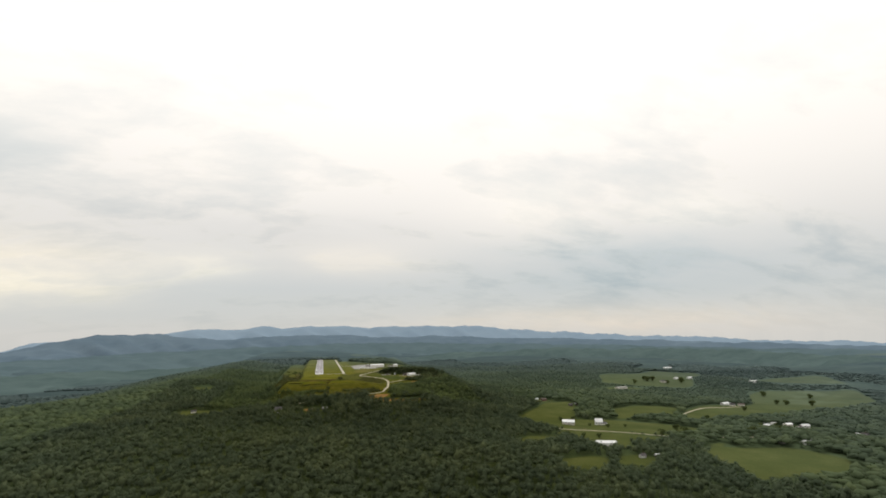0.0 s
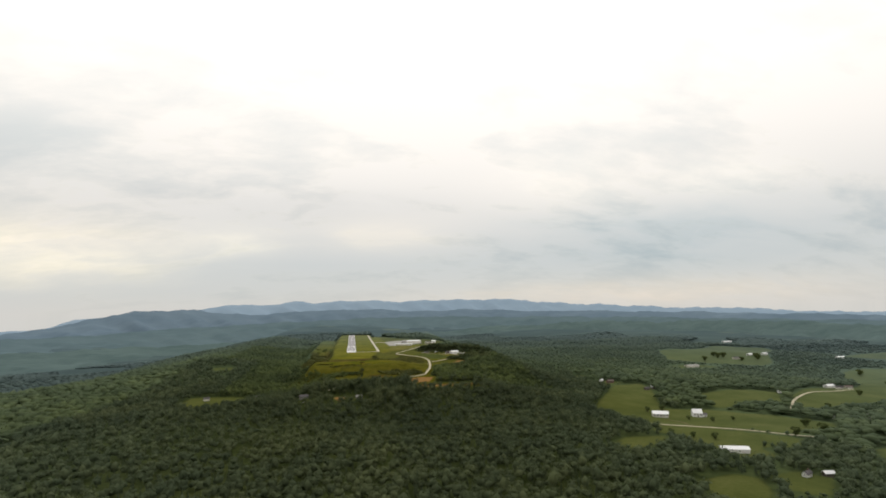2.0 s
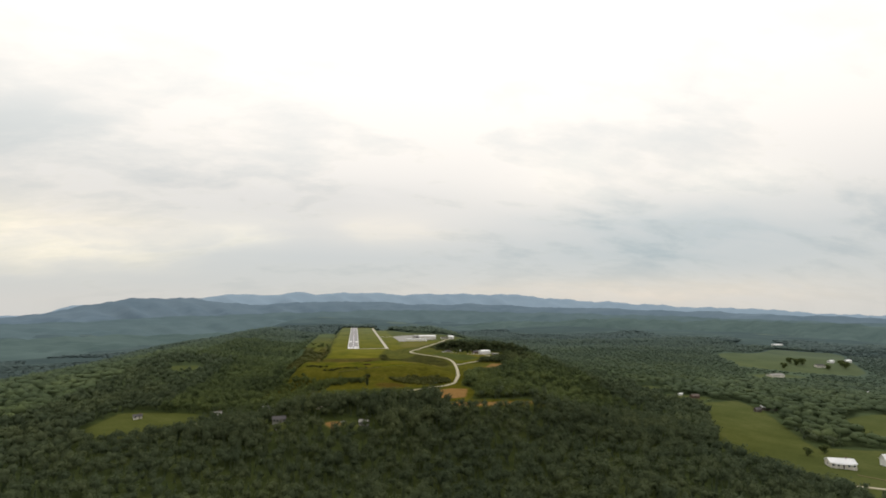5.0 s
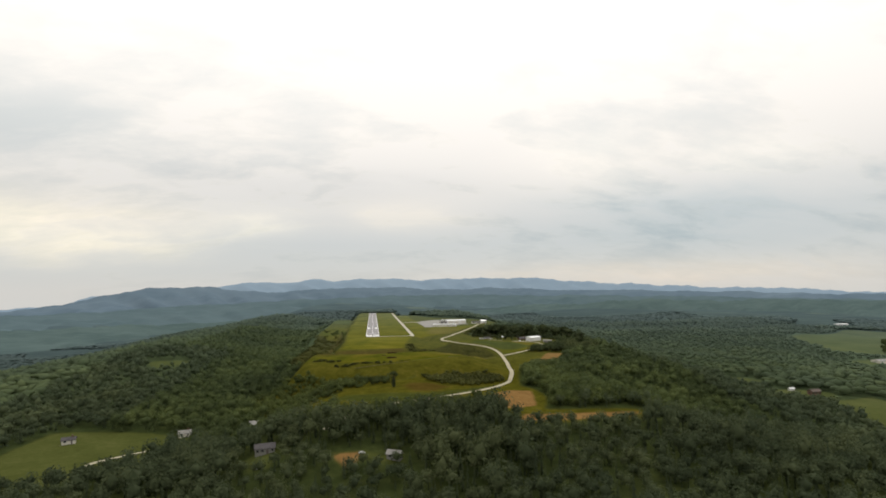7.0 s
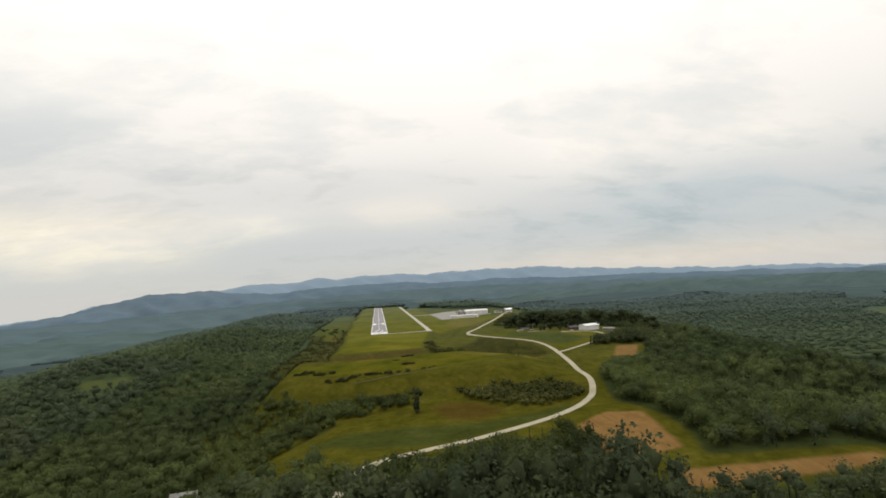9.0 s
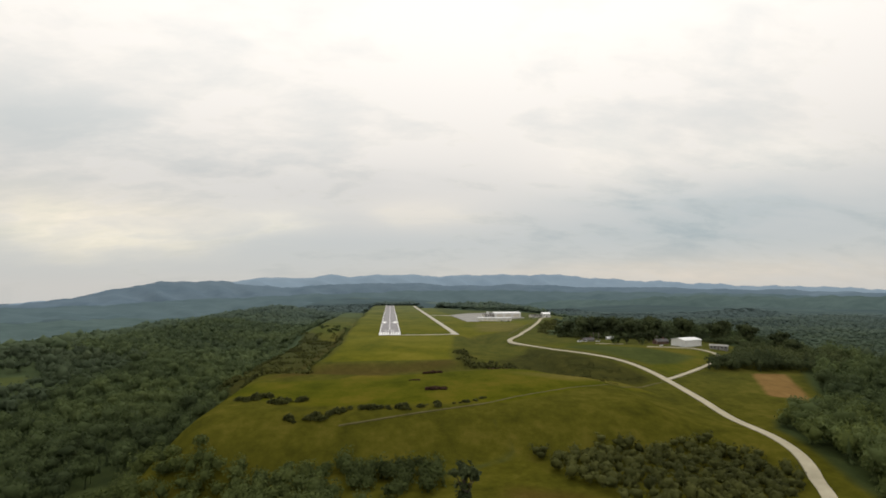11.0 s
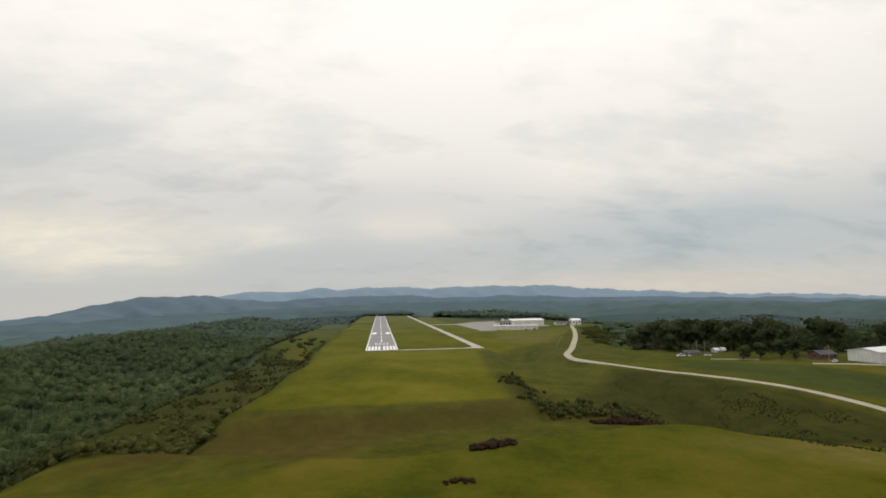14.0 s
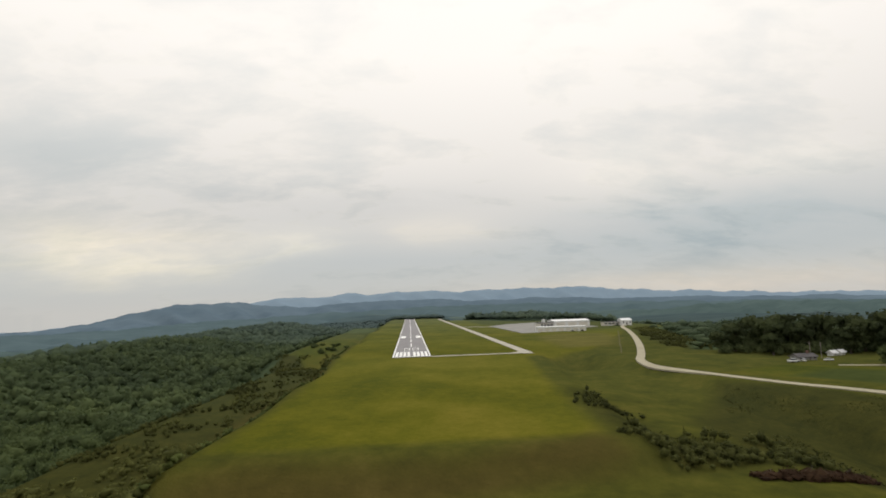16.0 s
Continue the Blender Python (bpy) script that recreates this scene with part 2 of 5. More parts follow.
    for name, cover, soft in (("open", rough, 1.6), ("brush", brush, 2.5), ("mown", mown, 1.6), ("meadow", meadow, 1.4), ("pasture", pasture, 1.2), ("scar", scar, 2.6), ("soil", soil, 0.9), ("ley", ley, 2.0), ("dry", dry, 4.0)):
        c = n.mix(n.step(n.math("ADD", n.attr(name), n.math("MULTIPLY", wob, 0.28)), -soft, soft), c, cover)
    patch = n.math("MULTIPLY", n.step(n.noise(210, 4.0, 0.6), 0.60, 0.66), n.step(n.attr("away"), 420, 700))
    # open ground takes a weaker share of the painted haze
    c = n.mix(n.step(n.math("ADD", n.attr("open"), n.math("MULTIPLY", wob, 0.28)), -1.6, 1.6), under, painted_haze(n, c, 0.52, 140))
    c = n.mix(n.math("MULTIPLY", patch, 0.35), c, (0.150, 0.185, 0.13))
    n.color(c).bump(n.math("ADD", n.noise(1.4, 5.0, 0.7), n.noise(0.3, 3.0, 0.7)), 0.5, 0.25)
    return n.m


M_GROUND = ground_material()
M_ASPHALT = plain("runway_asphalt", (0.17, 0.162, 0.165), (0.30, 0.29, 0.295), 4.0, 0.9, 0.2)
M_CONCRETE = plain("pale_concrete", (0.32, 0.30, 0.25), (0.47, 0.44, 0.37), 5.0, 0.85, 0.2)
M_APRON = plain("grey_apron_concrete", (0.19, 0.188, 0.176), (0.29, 0.282, 0.258), 7.0, 0.9, 0.2)
M_ROAD = plain("pale_road_surface", (0.29, 0.262, 0.185), (0.41, 0.372, 0.268), 3.0, 0.9, 0.2)
M_DIRT = plain("dirt_track", (0.066, 0.062, 0.022), (0.112, 0.100, 0.040), 3.0, 0.95, 0.1)
M_PAINT = plain("runway_paint", (0.72, 0.72, 0.70), (0.88, 0.88, 0.86), 1.5, 0.7, 0.3)
M_WHITE = plain("white_metal_cladding", (0.56, 0.56, 0.54), (0.72, 0.72, 0.70), 2.5, 0.5, 0.4)
M_CREAM = plain("cream_siding", (0.52, 0.49, 0.42), (0.66, 0.63, 0.56), 1.5, 0.7, 0.3)
M_GREY = plain("grey_siding", (0.18, 0.175, 0.16), (0.27, 0.26, 0.24), 1.5, 0.7, 0.3)
M_ROOF_W = plain("pale_metal_roof", (0.58, 0.59, 0.60), (0.74, 0.74, 0.74), 3.0, 0.45, 0.5)
M_ROOF_D = plain("dark_shingle_roof", (0.05, 0.048, 0.05), (0.12, 0.11, 0.11), 1.2, 0.9, 0.2)
M_ROOF_B = plain("brown_shingle_roof", (0.085, 0.066, 0.056), (0.145, 0.115, 0.098), 1.2, 0.9, 0.2)
M_DARKWALL = plain("dark_timber_wall", (0.07, 0.06, 0.05), (0.14, 0.12, 0.10), 1.0, 0.85, 0.2)
M_BRICK = plain("red_brown_wall", (0.10, 0.06, 0.045), (0.17, 0.105, 0.08), 0.8, 0.85, 0.2)
M_GLASS = plain("dark_window_glass", (0.02, 0.025, 0.03), (0.05, 0.06, 0.065), 1.5, 0.12, 0.6)
M_TRIM = plain("white_trim", (0.7, 0.7, 0.68), (0.8, 0.8, 0.78), 0.8, 0.6, 0.3)
M_POLE = plain("weathered_pole", (0.16, 0.14, 0.12), (0.28, 0.25, 0.22), 0.5, 0.9, 0.2)
M_TYRE = plain("tyre_rubber", (0.02, 0.02, 0.02), (0.04, 0.04, 0.04), 0.3, 0.9, 0.2)
M_CARPAINT = plain("white_car_paint", (0.65, 0.65, 0.65), (0.75, 0.75, 0.75), 1.0, 0.25, 0.6)
M_DARKPAINT = plain("dark_car_paint", (0.03, 0.035, 0.05), (0.06, 0.06, 0.08), 1.0, 0.25, 0.6)


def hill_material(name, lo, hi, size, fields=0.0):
    """Far wooded hills, haze put into their colours: broad mottling, streaks of woods and, where there are any, paler
    fields.
    """
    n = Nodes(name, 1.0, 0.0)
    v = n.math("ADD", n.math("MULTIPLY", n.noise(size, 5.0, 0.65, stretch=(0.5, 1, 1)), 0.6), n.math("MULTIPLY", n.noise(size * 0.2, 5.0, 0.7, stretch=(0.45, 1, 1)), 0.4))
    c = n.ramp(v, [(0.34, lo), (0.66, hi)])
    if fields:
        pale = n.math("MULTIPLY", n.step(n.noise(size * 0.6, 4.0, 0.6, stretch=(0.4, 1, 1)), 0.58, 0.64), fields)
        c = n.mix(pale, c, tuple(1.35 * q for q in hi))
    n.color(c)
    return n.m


# the blue of each range is distance haze, set in its base colours
M_HILL_A = hill_material("haze_blue_ridge", (0.184, 0.252, 0.320), (0.222, 0.290, 0.354), 420)
M_HILL_B = hill_material("hazed_wooded_hills", (0.092, 0.133, 0.170), (0.130, 0.176, 0.214), 300, 0.2)
M_HILL_C = hill_material("hazed_blue_green_hills", (0.070, 0.105, 0.118), (0.104, 0.146, 0.158), 180, 0.25)
M_HILL_D = hill_material("hazed_green_rises", (0.056, 0.086, 0.086), (0.094, 0.132, 0.128), 90, 0.2)


# ---------------------------------------------------------------- the lie of the land
def smooth(a, b, v):
    u = np.clip((v - a) / (b - a), 0.0, 1.0)
    return u * u * (3 - 2 * u)


def bump(x, y, cx, cy, rx, ry):
    return np.exp(-(((x - cx) / rx) ** 2 + ((y - cy) / ry) ** 2))


def roll_noise(x, y, size, seed):
    """Gentle waves of several directions, about -1 to 1."""
    out = 0.0
    for n in range(5):
        a = seed * 1.7 + n * 2.4
        s = size * (0.7 + 0.23 * n)
        out = out + np.sin((x * math.cos(a) + y * math.sin(a)) / s * 2 * math.pi + seed * 3.1 + n * 1.3)
    return out / 3.2


def ground_z(x, y):
    """Height of the ground: an airfield plateau above rolling wooded lowland."""
    x, y = np.asarray(x, float), np.asarray(y, float)
    r = np.hypot(x, y + 300)
    low = -12.5 - 9 * smooth(60, 230, x) - 14 * smooth(260, 520, x) * smooth(60, -120, y) - 5 * smooth(-60, -220, x)
    low = low + 2.2 * roll_noise(x, y, 260, 1.0) + 0.8 * roll_noise(x, y, 90, 2.0)
    low = low - 42 * smooth(-185, -430, x) * smooth(-170, 60, y)
    low = low + 11 * np.exp(-(((x + 135) / 48) ** 2)) * smooth(-130, 20, y) * smooth(520, 380, y) + 6 * bump(x, y, 150, 60, 70, 90) + 5 * bump(x, y, -80, -290, 70, 60)
    low = low - 0.012 * np.maximum(r - 500, 0)
    low = low + 8 * smooth(450, 1300, r) * roll_noise(x, y, 620, 5.0) + 4 * smooth(450, 900, r) * roll_noise(x, y, 300, 8.0)
    low = low + 6.5 * bump(x, y, 40, -50, 26, 48) - 3 * bump(x, y, 205, -275, 90, 80) + 3.2 * bump(x, y, 30, -250, 75, 24)
    # the level strip, the apron and the spur with the road
    fall = -0.0062 * np.maximum(y, 0) + 0.011 * np.clip(-y - 15, 0, 90) * smooth(62, 38, x)
    # the spur falls away southwards under the road
    fall = fall - 0.062 * np.clip(-y - 60, 0, 64) * smooth(46, 62, x) * smooth(-162, -128, y) + 1.0 * bump(x, y, 104, -58, 24, 20)
    strip = smooth(-31, -18.5, x - 0.018 * np.maximum(-y, 0) + 1.3 * np.sin(y / 17) + 0.8 * np.sin(y / 7.3 + 1)) * smooth(44, 31, x + 0.14 * np.maximum(-y, 0)) * smooth(-101, -84, y) * smooth(560, 500, y)
    apron = smooth(15, 30, x) * smooth(170, 120, x) * smooth(-22, 2, y) * smooth(420, 320, y)
    spur = smooth(31, 45, x - 0.1 * np.maximum(-y, 0)) * smooth(178, 134, x) * smooth(-225, -118, y) * smooth(70, 30, y)
    toe = -101 + 0.27 * np.abs(x)
    knoll = smooth(-46, -28, x) * smooth(72, 44, x) * smooth(toe + 9, toe - 6, y) * smooth(-166, -136, y) * 0.99
    saddle = 0.84 * smooth(-32, -20, x) * smooth(64, 40, x) * smooth(-140, -115, y) * smooth(10, -30, y)
    terrace = 0.72 * smooth(-62, -44, x) * smooth(-20, -28, x) * smooth(20, 60, y) * smooth(340, 290, y)
    shelf = 0.58 * smooth(-54, -40, x) * smooth(-14, -20, x) * smooth(-104, -80, y) * smooth(70, 30, y)
    lower = 0.62 * smooth(-46, -8, x) * smooth(120, 80, x) * smooth(-262, -205, y) * smooth(-95, -125, y)
    spur = 0.97 * spur
    rise = knoll + spur - knoll * spur
    mask = np.maximum.reduce([strip, apron, rise, lower, saddle, terrace, shelf])
    z = low + (fall - low) * mask
    gully = bump(x, y, 38, -62, 8, 26)
    draw = bump(x, y, 46, -88, 9.5, 17)
    return z - 1.2 * gully * (1 - strip) - 3.2 * draw

# ---------------------------------------------------------------- helpers for building
def mesh_arrays(name, verts, faces, material, smooth_faces=False, attrs=()):
    """A mesh from arrays: faces all have the same number of corners."""
    me = bpy.data.meshes.new(name)
    verts, faces = np.asarray(verts, np.float32), np.asarray(faces, np.int32)
    k = faces.shape[1]
    me.vertices.add(len(verts))
    me.vertices.foreach_set("co", verts.ravel())
    me.loops.add(faces.size)
    me.loops.foreach_set("vertex_index", faces.ravel())
    me.polygons.add(len(faces))
    me.polygons.foreach_set("loop_start", np.arange(len(faces), dtype=np.int32) * k)
    me.polygons.foreach_set("use_smooth", np.full(len(faces), smooth_faces))
    me.materials.append(material)
    for key, values in attrs:
        a = me.attributes.new(key, "FLOAT", "POINT")
        a.data.foreach_set("value", np.asarray(values, np.float32))
    me.update(calc_edges=True)
    me.validate()
    return me


def part(name, bm, material, parent, label=""):
    """Links a bmesh as one mesh object under a thing or a part."""
    me = bpy.data.meshes.new(name)
    bm.to_mesh(me)
    bm.free()
    me.materials.append(material)
    ob = new(name, me)
    ob.parent = parent
    if label:
        ob["label"] = label
    return ob


def box(bm, x0, x1, y0, y1, z0, z1, bevel=0.0):
    made = bmesh.ops.create_cube(bm, size=1.0)["verts"]
    for v in made:
        v.co = ((x0 + x1) / 2 + v.co.x * (x1 - x0), (y0 + y1) / 2 + v.co.y * (y1 - y0), (z0 + z1) / 2 + v.co.z * (z1 - z0))
    if bevel:
        edges = list({e for v in made for e in v.link_edges})
        bmesh.ops.bevel(bm, geom=edges, offset=bevel, segments=1, affect="EDGES")
    return bm


def boxed(x0, x1, y0, y1, z0, z1, bevel=0.0):
    return box(bmesh.new(), x0, x1, y0, y1, z0, z1, bevel)


def empty_at(name, x, y, turn=0.0, z=None):
    ob = new(name)
    ob.matrix_world = pose(x, y, float(ground_z(x, y)) if z is None else z, 0, 0, turn)
    return ob


def polygon_distance(px, py, poly):
    """Signed distance to a polygon's edge, positive inside."""
    p = np.array(poly, float)
    inside = np.zeros(px.shape, bool)
    best = np.full(px.shape, 1e9)
    for (ax, ay), (bx, by) in zip(p, np.roll(p, -1, axis=0)):
        dx, dy = bx - ax, by - ay
        u = np.clip(((px - ax) * dx + (py - ay) * dy) / (dx * dx + dy * dy), 0, 1)
        best = np.minimum(best, np.hypot(px - ax - u * dx, py - ay - u * dy))
        cross = (ay > py) != (by > py)
        inside ^= cross & (px < dx * (py - ay) / (dy if dy else 1e-9) + ax)
    return np.where(inside, best, -best)


def union_distance(px, py, polys):
    return np.maximum.reduce([polygon_distance(px, py, p) for p in polys])


# ---------------------------------------------------------------- plan of the land cover
AIRFIELD = [(-22, 505), (-24, 330), (-48, 300), (-46, 70), (-45, 10), (-44, -60), (-42, -90), (-36, -104), (-36, -126),
            (-27, -133), (-13, -138), (3, -138), (16, -142), (18, -148), (6, -155), (-4, -161), (-10, -166), (-15, -177), (-25, -180), (-31, -187),
            (-24, -199), (-8, -204.5), (10, -207), (30, -205), (37, -214),
            (44, -226), (88, -224), (90, -215), (56, -213), (60, -203), (63.5, -190), (63.5, -178), (60.5, -170), (63.5, -158), (66.5, -148), (69, -139), (74, -133), (85, -128), (94, -124),
            (101, -112), (112, -96), (120, -90), (122, -80), (118, -58), (122, -40), (108, -22), (88, -20), (80, -10), (70, -5), (84, 30), (100, 85)]
APRON_LAND = [(30, 0), (70, -5), (84, 30), (100, 85), (128, 108), (128, 150), (112, 215), (72, 260), (52, 330), (45, 505), (-22, 505)]
SHRUB_PATCH = [(22, -150), (29, -147), (50, -146), (57, -151), (54, -161), (44, -172), (31, -168.5), (25, -160)]
TALL_WOOD = [(78, -12), (92, -20), (126, -34), (150, -40), (190, 30), (120, 60), (86, 20)]
SCRUB = [(-30, -146), (-18, -149), (0, -150), (7, -152), (7.5, -158), (0, -161.5), (-10, -168), (-17, -176), (-24, -182), (-33, -184), (-44, -168), (-52, -140), (-40, -134)]
SHELF = [(-21, -90), (-20, -40), (-21, 20), (-30, 55), (-46, 60), (-47, -80), (-36, -102), (-24, -100)]
GULLY = [(23, -56), (25, -58), (25, -66), (25, -78), (36, -79), (37, -87), (20, -87), (19, -76), (21.5, -62)]
BANK = [(46, -54), (58, -64), (65.5, -78), (66, -96), (62, -103), (52, -111), (42, -106), (38, -84), (42, -66)]
VERGE = [(68, 4), (74, -6), (82, 10), (97, 60), (106, 95), (101, 97), (82, 48)]
YARD = [(69, -16), (80, -24), (93, -27.5), (104, -31), (112.5, -40), (117, -56), (122, -66), (150, -72), (155, -30), (130, -8), (96, -4), (78, -6)]
BRUSH = [SHELF, GULLY, VERGE, [(40, -60), (47.5, -50), (58, -63), (66.5, -77), (67.5, -98), (60, -106), (48, -110), (38, -96), (32, -84), (32, -70)]]
SLOPE = [(-36, -124), (3, -136), (17, -140), (20, -148), (8, -154), (-30, -150), (-52, -142), (-46, -128)]
HAMLET = [(-38, -228), (-20, -229), (0, -233), (12, -236), (14, -262), (-8, -266), (-34, -262)]
LANE_WOOD = [(86.5, -91), (93, -87), (100, -83), (106, -77), (111, -69), (120, -62), (132, -62), (132, -92), (114, -96), (98, -94)]
WOOD_EDGE = [(61.5, -170), (64.5, -158), (67, -148), (69.5, -139), (76, -134), (90, -130), (96, -140), (84, -176), (112, -205), (110, -211), (90, -211.5), (58.5, -211), (61.5, -203), (65, -190), (65, -178)]
ROADSIDE = [(-20, -204), (-4, -207.5), (10, -206), (26, -200), (36, -196), (40, -198), (39, -212), (30, -216), (-10, -216)]
PASTURES = [
    [(147, -265), (222, -152), (252, -143), (240, -180), (203, -249), (178, -290), (160, -298)],
    [(155, -290), (165, -306), (228, -335), (262, -304), (239, -267), (229, -257), (205, -250)],
    [(165, -308), (183, -314), (204, -331), (218, -344), (200, -361), (182, -356), (178, -374), (156, -376), (158, -333), (152, -320)],
    [(212, -276), (227, -269), (258, -280), (272, -308), (262, -322), (229, -333), (215, -323), (192, -309)],
    [(264, -206), (288, -199), (322, -192), (331, -207), (301, -244), (271, -240), (251, -256), (239, -256)],
    [(298, -263), (330, -222), (386, -179), (459, -163), (557, -55), (600, -46), (664, -65), (720, -66), (640, -160), (560, -187), (455, -216), (409, -234), (355, -254), (312, -268)],
    [(438, 118), (520, 150), (600, 206), (651, 166), (645, 138), (574, 72), (512, -6), (497, -17), (430, -14), (400, -2), (378, 4)],
    [(215, -384), (229, -378), (268, -388), (281, -410), (268, -426), (248, -434), (216, -433), (198, -436), (208, -417), (205, -402)],
    [(322, -296), (346, -286), (384, -290), (380, -318), (352, -330), (322, -322)],
    [(640, 22), (719, 36), (790, 44), (768, -18), (715, -14), (660, -2)],
    [(116, -405), (134, -398), (142, -401), (136, -415), (126, -424), (110, -424)],
    [(148, -400), (164, -396), (172, -404), (152, -421), (140, -418)],
    [(222, -379), (233, -366), (242, -366), (234, -377)],
    [(106, -359), (127, -339), (150, -333), (146, -344), (126, -358)],
    [(-108, -182), (-74, -188), (-58, -196), (-62, -226), (-80, -246), (-98, -234), (-108, -212)],
    [(-127, -61), (-125, -56), (-107, -53), (-105, -63), (-119, -72)],
    [(-32.2, -228.6), (-25.4, -228.8), (-25, -236), (-25.5, -243.6), (-30, -243.4)],
    [(-10.6, -237.8), (-1.6, -237.8), (2.6, -240.8), (7.6, -240.6), (8, -244.6), (3, -244.8), (-2.4, -241.6), (-5, -247), (-7, -247), (-9.6, -242)],
    [(-48, -194), (-44, -187), (-34, -187), (-33, -194), (-40, -200)],
    [(204, -130), (217, -117), (233, -119), (241, -131), (233, -143), (212, -147)],
    [(212, -84), (226, -82), (232, -96), (216, -98)],
    [(352, -32), (412, -22), (420, -32), (356, -46)],
    [(350, -352), (368, -338), (384, -344), (372, -360)],
    [(-26, 205), (-27, 272), (-60, 320), (-75, 300), (-40, 220)],
]
MOWN = [
    [(-20, 505), (-21, 100), (-17, -50), (-18, -82), (17, -82), (20, -58), (27, -8), (46, 2), (60, 28), (80, 62), (95, 100), (60, 100), (46, 200), (45, 505)],
]
MEADOW = [
    [(-24, 30), (-23, 150), (-44, 140), (-44, 70), (-34, 40)],
    [(-24, -103), (-30, -112), (-12, -110), (0, -99), (26, -94), (50, -100), (60, -113), (20, -136), (-15, -135), (-34, -122)],
    [(52, -44), (68, -62), (73, -80), (73, -97), (88, -86), (99, -77), (101, -66), (86, -52), (70, -36)],
]
SCARS = [
    [(-20, -87), (-14, -85.5), (3, -86), (17, -82), (18, -87), (2, -90.5), (-8, -99), (-20, -104), (-27, -107), (-24, -98)],
    [(12, -166), (16, -159.5), (25, -163), (30, -171), (24, -179), (15.5, -177)],
    [(-23, 90), (-20.5, 60), (-20, -30), (-21, -60), (-27, -60), (-27, 30), (-27, 90)],
]
SOILS = [
    [(41, -191), (52, -180), (61, -182), (54, -209), (46, -212), (39, -210)],
    [(85.5, -116), (97, -95.5), (106, -96.5), (92, -121)],
    [(47, -218), (86, -218), (80, -222), (44, -224)],
    [(-10.4, -238.5), (-2.5, -238.2), (-3.2, -241.5), (-5.2, -247.1), (-6.3, -247.2), (-9.1, -241.9)],
]

LEYS = [
    [(-17, -186), (-8, -181), (5, -179.5), (21, -182), (37, -177), (47, -170.5), (47, -176), (35, -184), (22, -190), (10, -195), (-5, -193)],
    [(60, -50), (70, -66), (75, -82), (84, -82), (94, -74), (86, -58), (72, -44)],
]
DRY = [[(42, 10), (58, 14), (70, 44), (76, 70), (60, 76), (46, 60)], [(30, -106), (48, -104), (56, -110), (40, -116)]]


def how_high(x, y):
    """Scrub and young growth stand lower than the woods."""
    low = np.full(np.shape(x), -20.0)
    bank = np.where((y > -75) & (y < 330), x + 52, -20.0)
    tall = polygon_distance(x, y, TALL_WOOD)
    behind = smooth(150, 230, y) * smooth(700, 560, y) * smooth(-60, 60, x)
    young = bump(x, y, -52, -325, 42, 62)
    # trees on the camera's side of fields lowered, so the fields show in view
    d = np.hypot(x, y + 640) + 1e-6
    hedge = union_distance(x + 13 * x / d, y + 13 * (y + 640) / d, PASTURES)
    belt = smooth(-213, -222, y) * smooth(-275, -250, y) * smooth(-75, -45, x) * smooth(46, 36, x)
    edge = smooth(-224, -231, y) * smooth(-275, -250, y) * smooth(70, 90, x) * smooth(170, 140, x)
    yards = polygon_distance(x, y, HAMLET)
    return (1.0 - 0.5 * smooth(-1, 3, yards)) * (1.0 - 0.5 * smooth(-3, 4, np.maximum(low, bank)) + 0.65 * smooth(-4, 8, tall) + 0.62 * belt + 0.4 * edge + 0.5 * behind - 0.3 * young) * (1.0 - 0.62 * smooth(-2, 2, hedge) * smooth(80, 100, np.abs(x)))


def haze_distance(x, y):
    """Distance from the near country that sets the painted haze, plus extra for the southern woods."""
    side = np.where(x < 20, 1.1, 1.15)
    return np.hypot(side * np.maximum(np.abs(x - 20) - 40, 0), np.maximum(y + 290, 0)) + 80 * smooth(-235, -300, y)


# ---------------------------------------------------------------- the ground sheet
def spaced(lo, hi, step, ends, grow=1.16):
    """Grid lines: even between lo and hi, wider and wider out to the ends."""
    mid = list(np.arange(lo, hi + step / 2, step))
    for sign, end in ((-1, ends[0]), (1, ends[1])):
        d, v, out = step, mid[0] if sign < 0 else mid[-1], []
        while sign * v < sign * end:
            d = min(d * grow, 220)
            v += sign * d
            out.append(v)
        mid = out[::-1] + mid if sign < 0 else mid + out
    return np.array(mid)


gx = spaced(-64, 134, 1.8, (-4900, 4900), 1.05)
gy = spaced(-232, 20, 1.8, (-2600, 5000), 1.045)
GX, GY = np.meshgrid(gx, gy)
vx, vy = GX.ravel(), GY.ravel()
nx, ny = len(gx), len(gy)
quad = (np.arange(ny - 1)[:, None] * nx + np.arange(nx - 1)[None, :]).ravel()
covers = [("open", np.maximum(union_distance(vx, vy, [AIRFIELD, APRON_LAND, SCRUB, SHRUB_PATCH, SLOPE]), union_distance(vx, vy, PASTURES))), ("mown", union_distance(vx, vy, MOWN)), ("meadow", union_distance(vx, vy, MEADOW)),
          ("pasture", union_distance(vx, vy, PASTURES)), ("scar", union_distance(vx, vy, SCARS)), ("soil", union_distance(vx, vy, SOILS)), ("ley", union_distance(vx, vy, LEYS)), ("dry", union_distance(vx, vy, DRY)), ("brush", union_distance(vx, vy, BRUSH)),
          ("away", haze_distance(vx, vy))]
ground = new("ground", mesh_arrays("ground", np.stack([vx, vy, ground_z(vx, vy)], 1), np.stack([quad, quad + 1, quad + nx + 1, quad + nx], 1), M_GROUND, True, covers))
tagged(ground, "rolling green land with mown grass, scrub and fields", "ground", kind="structure")


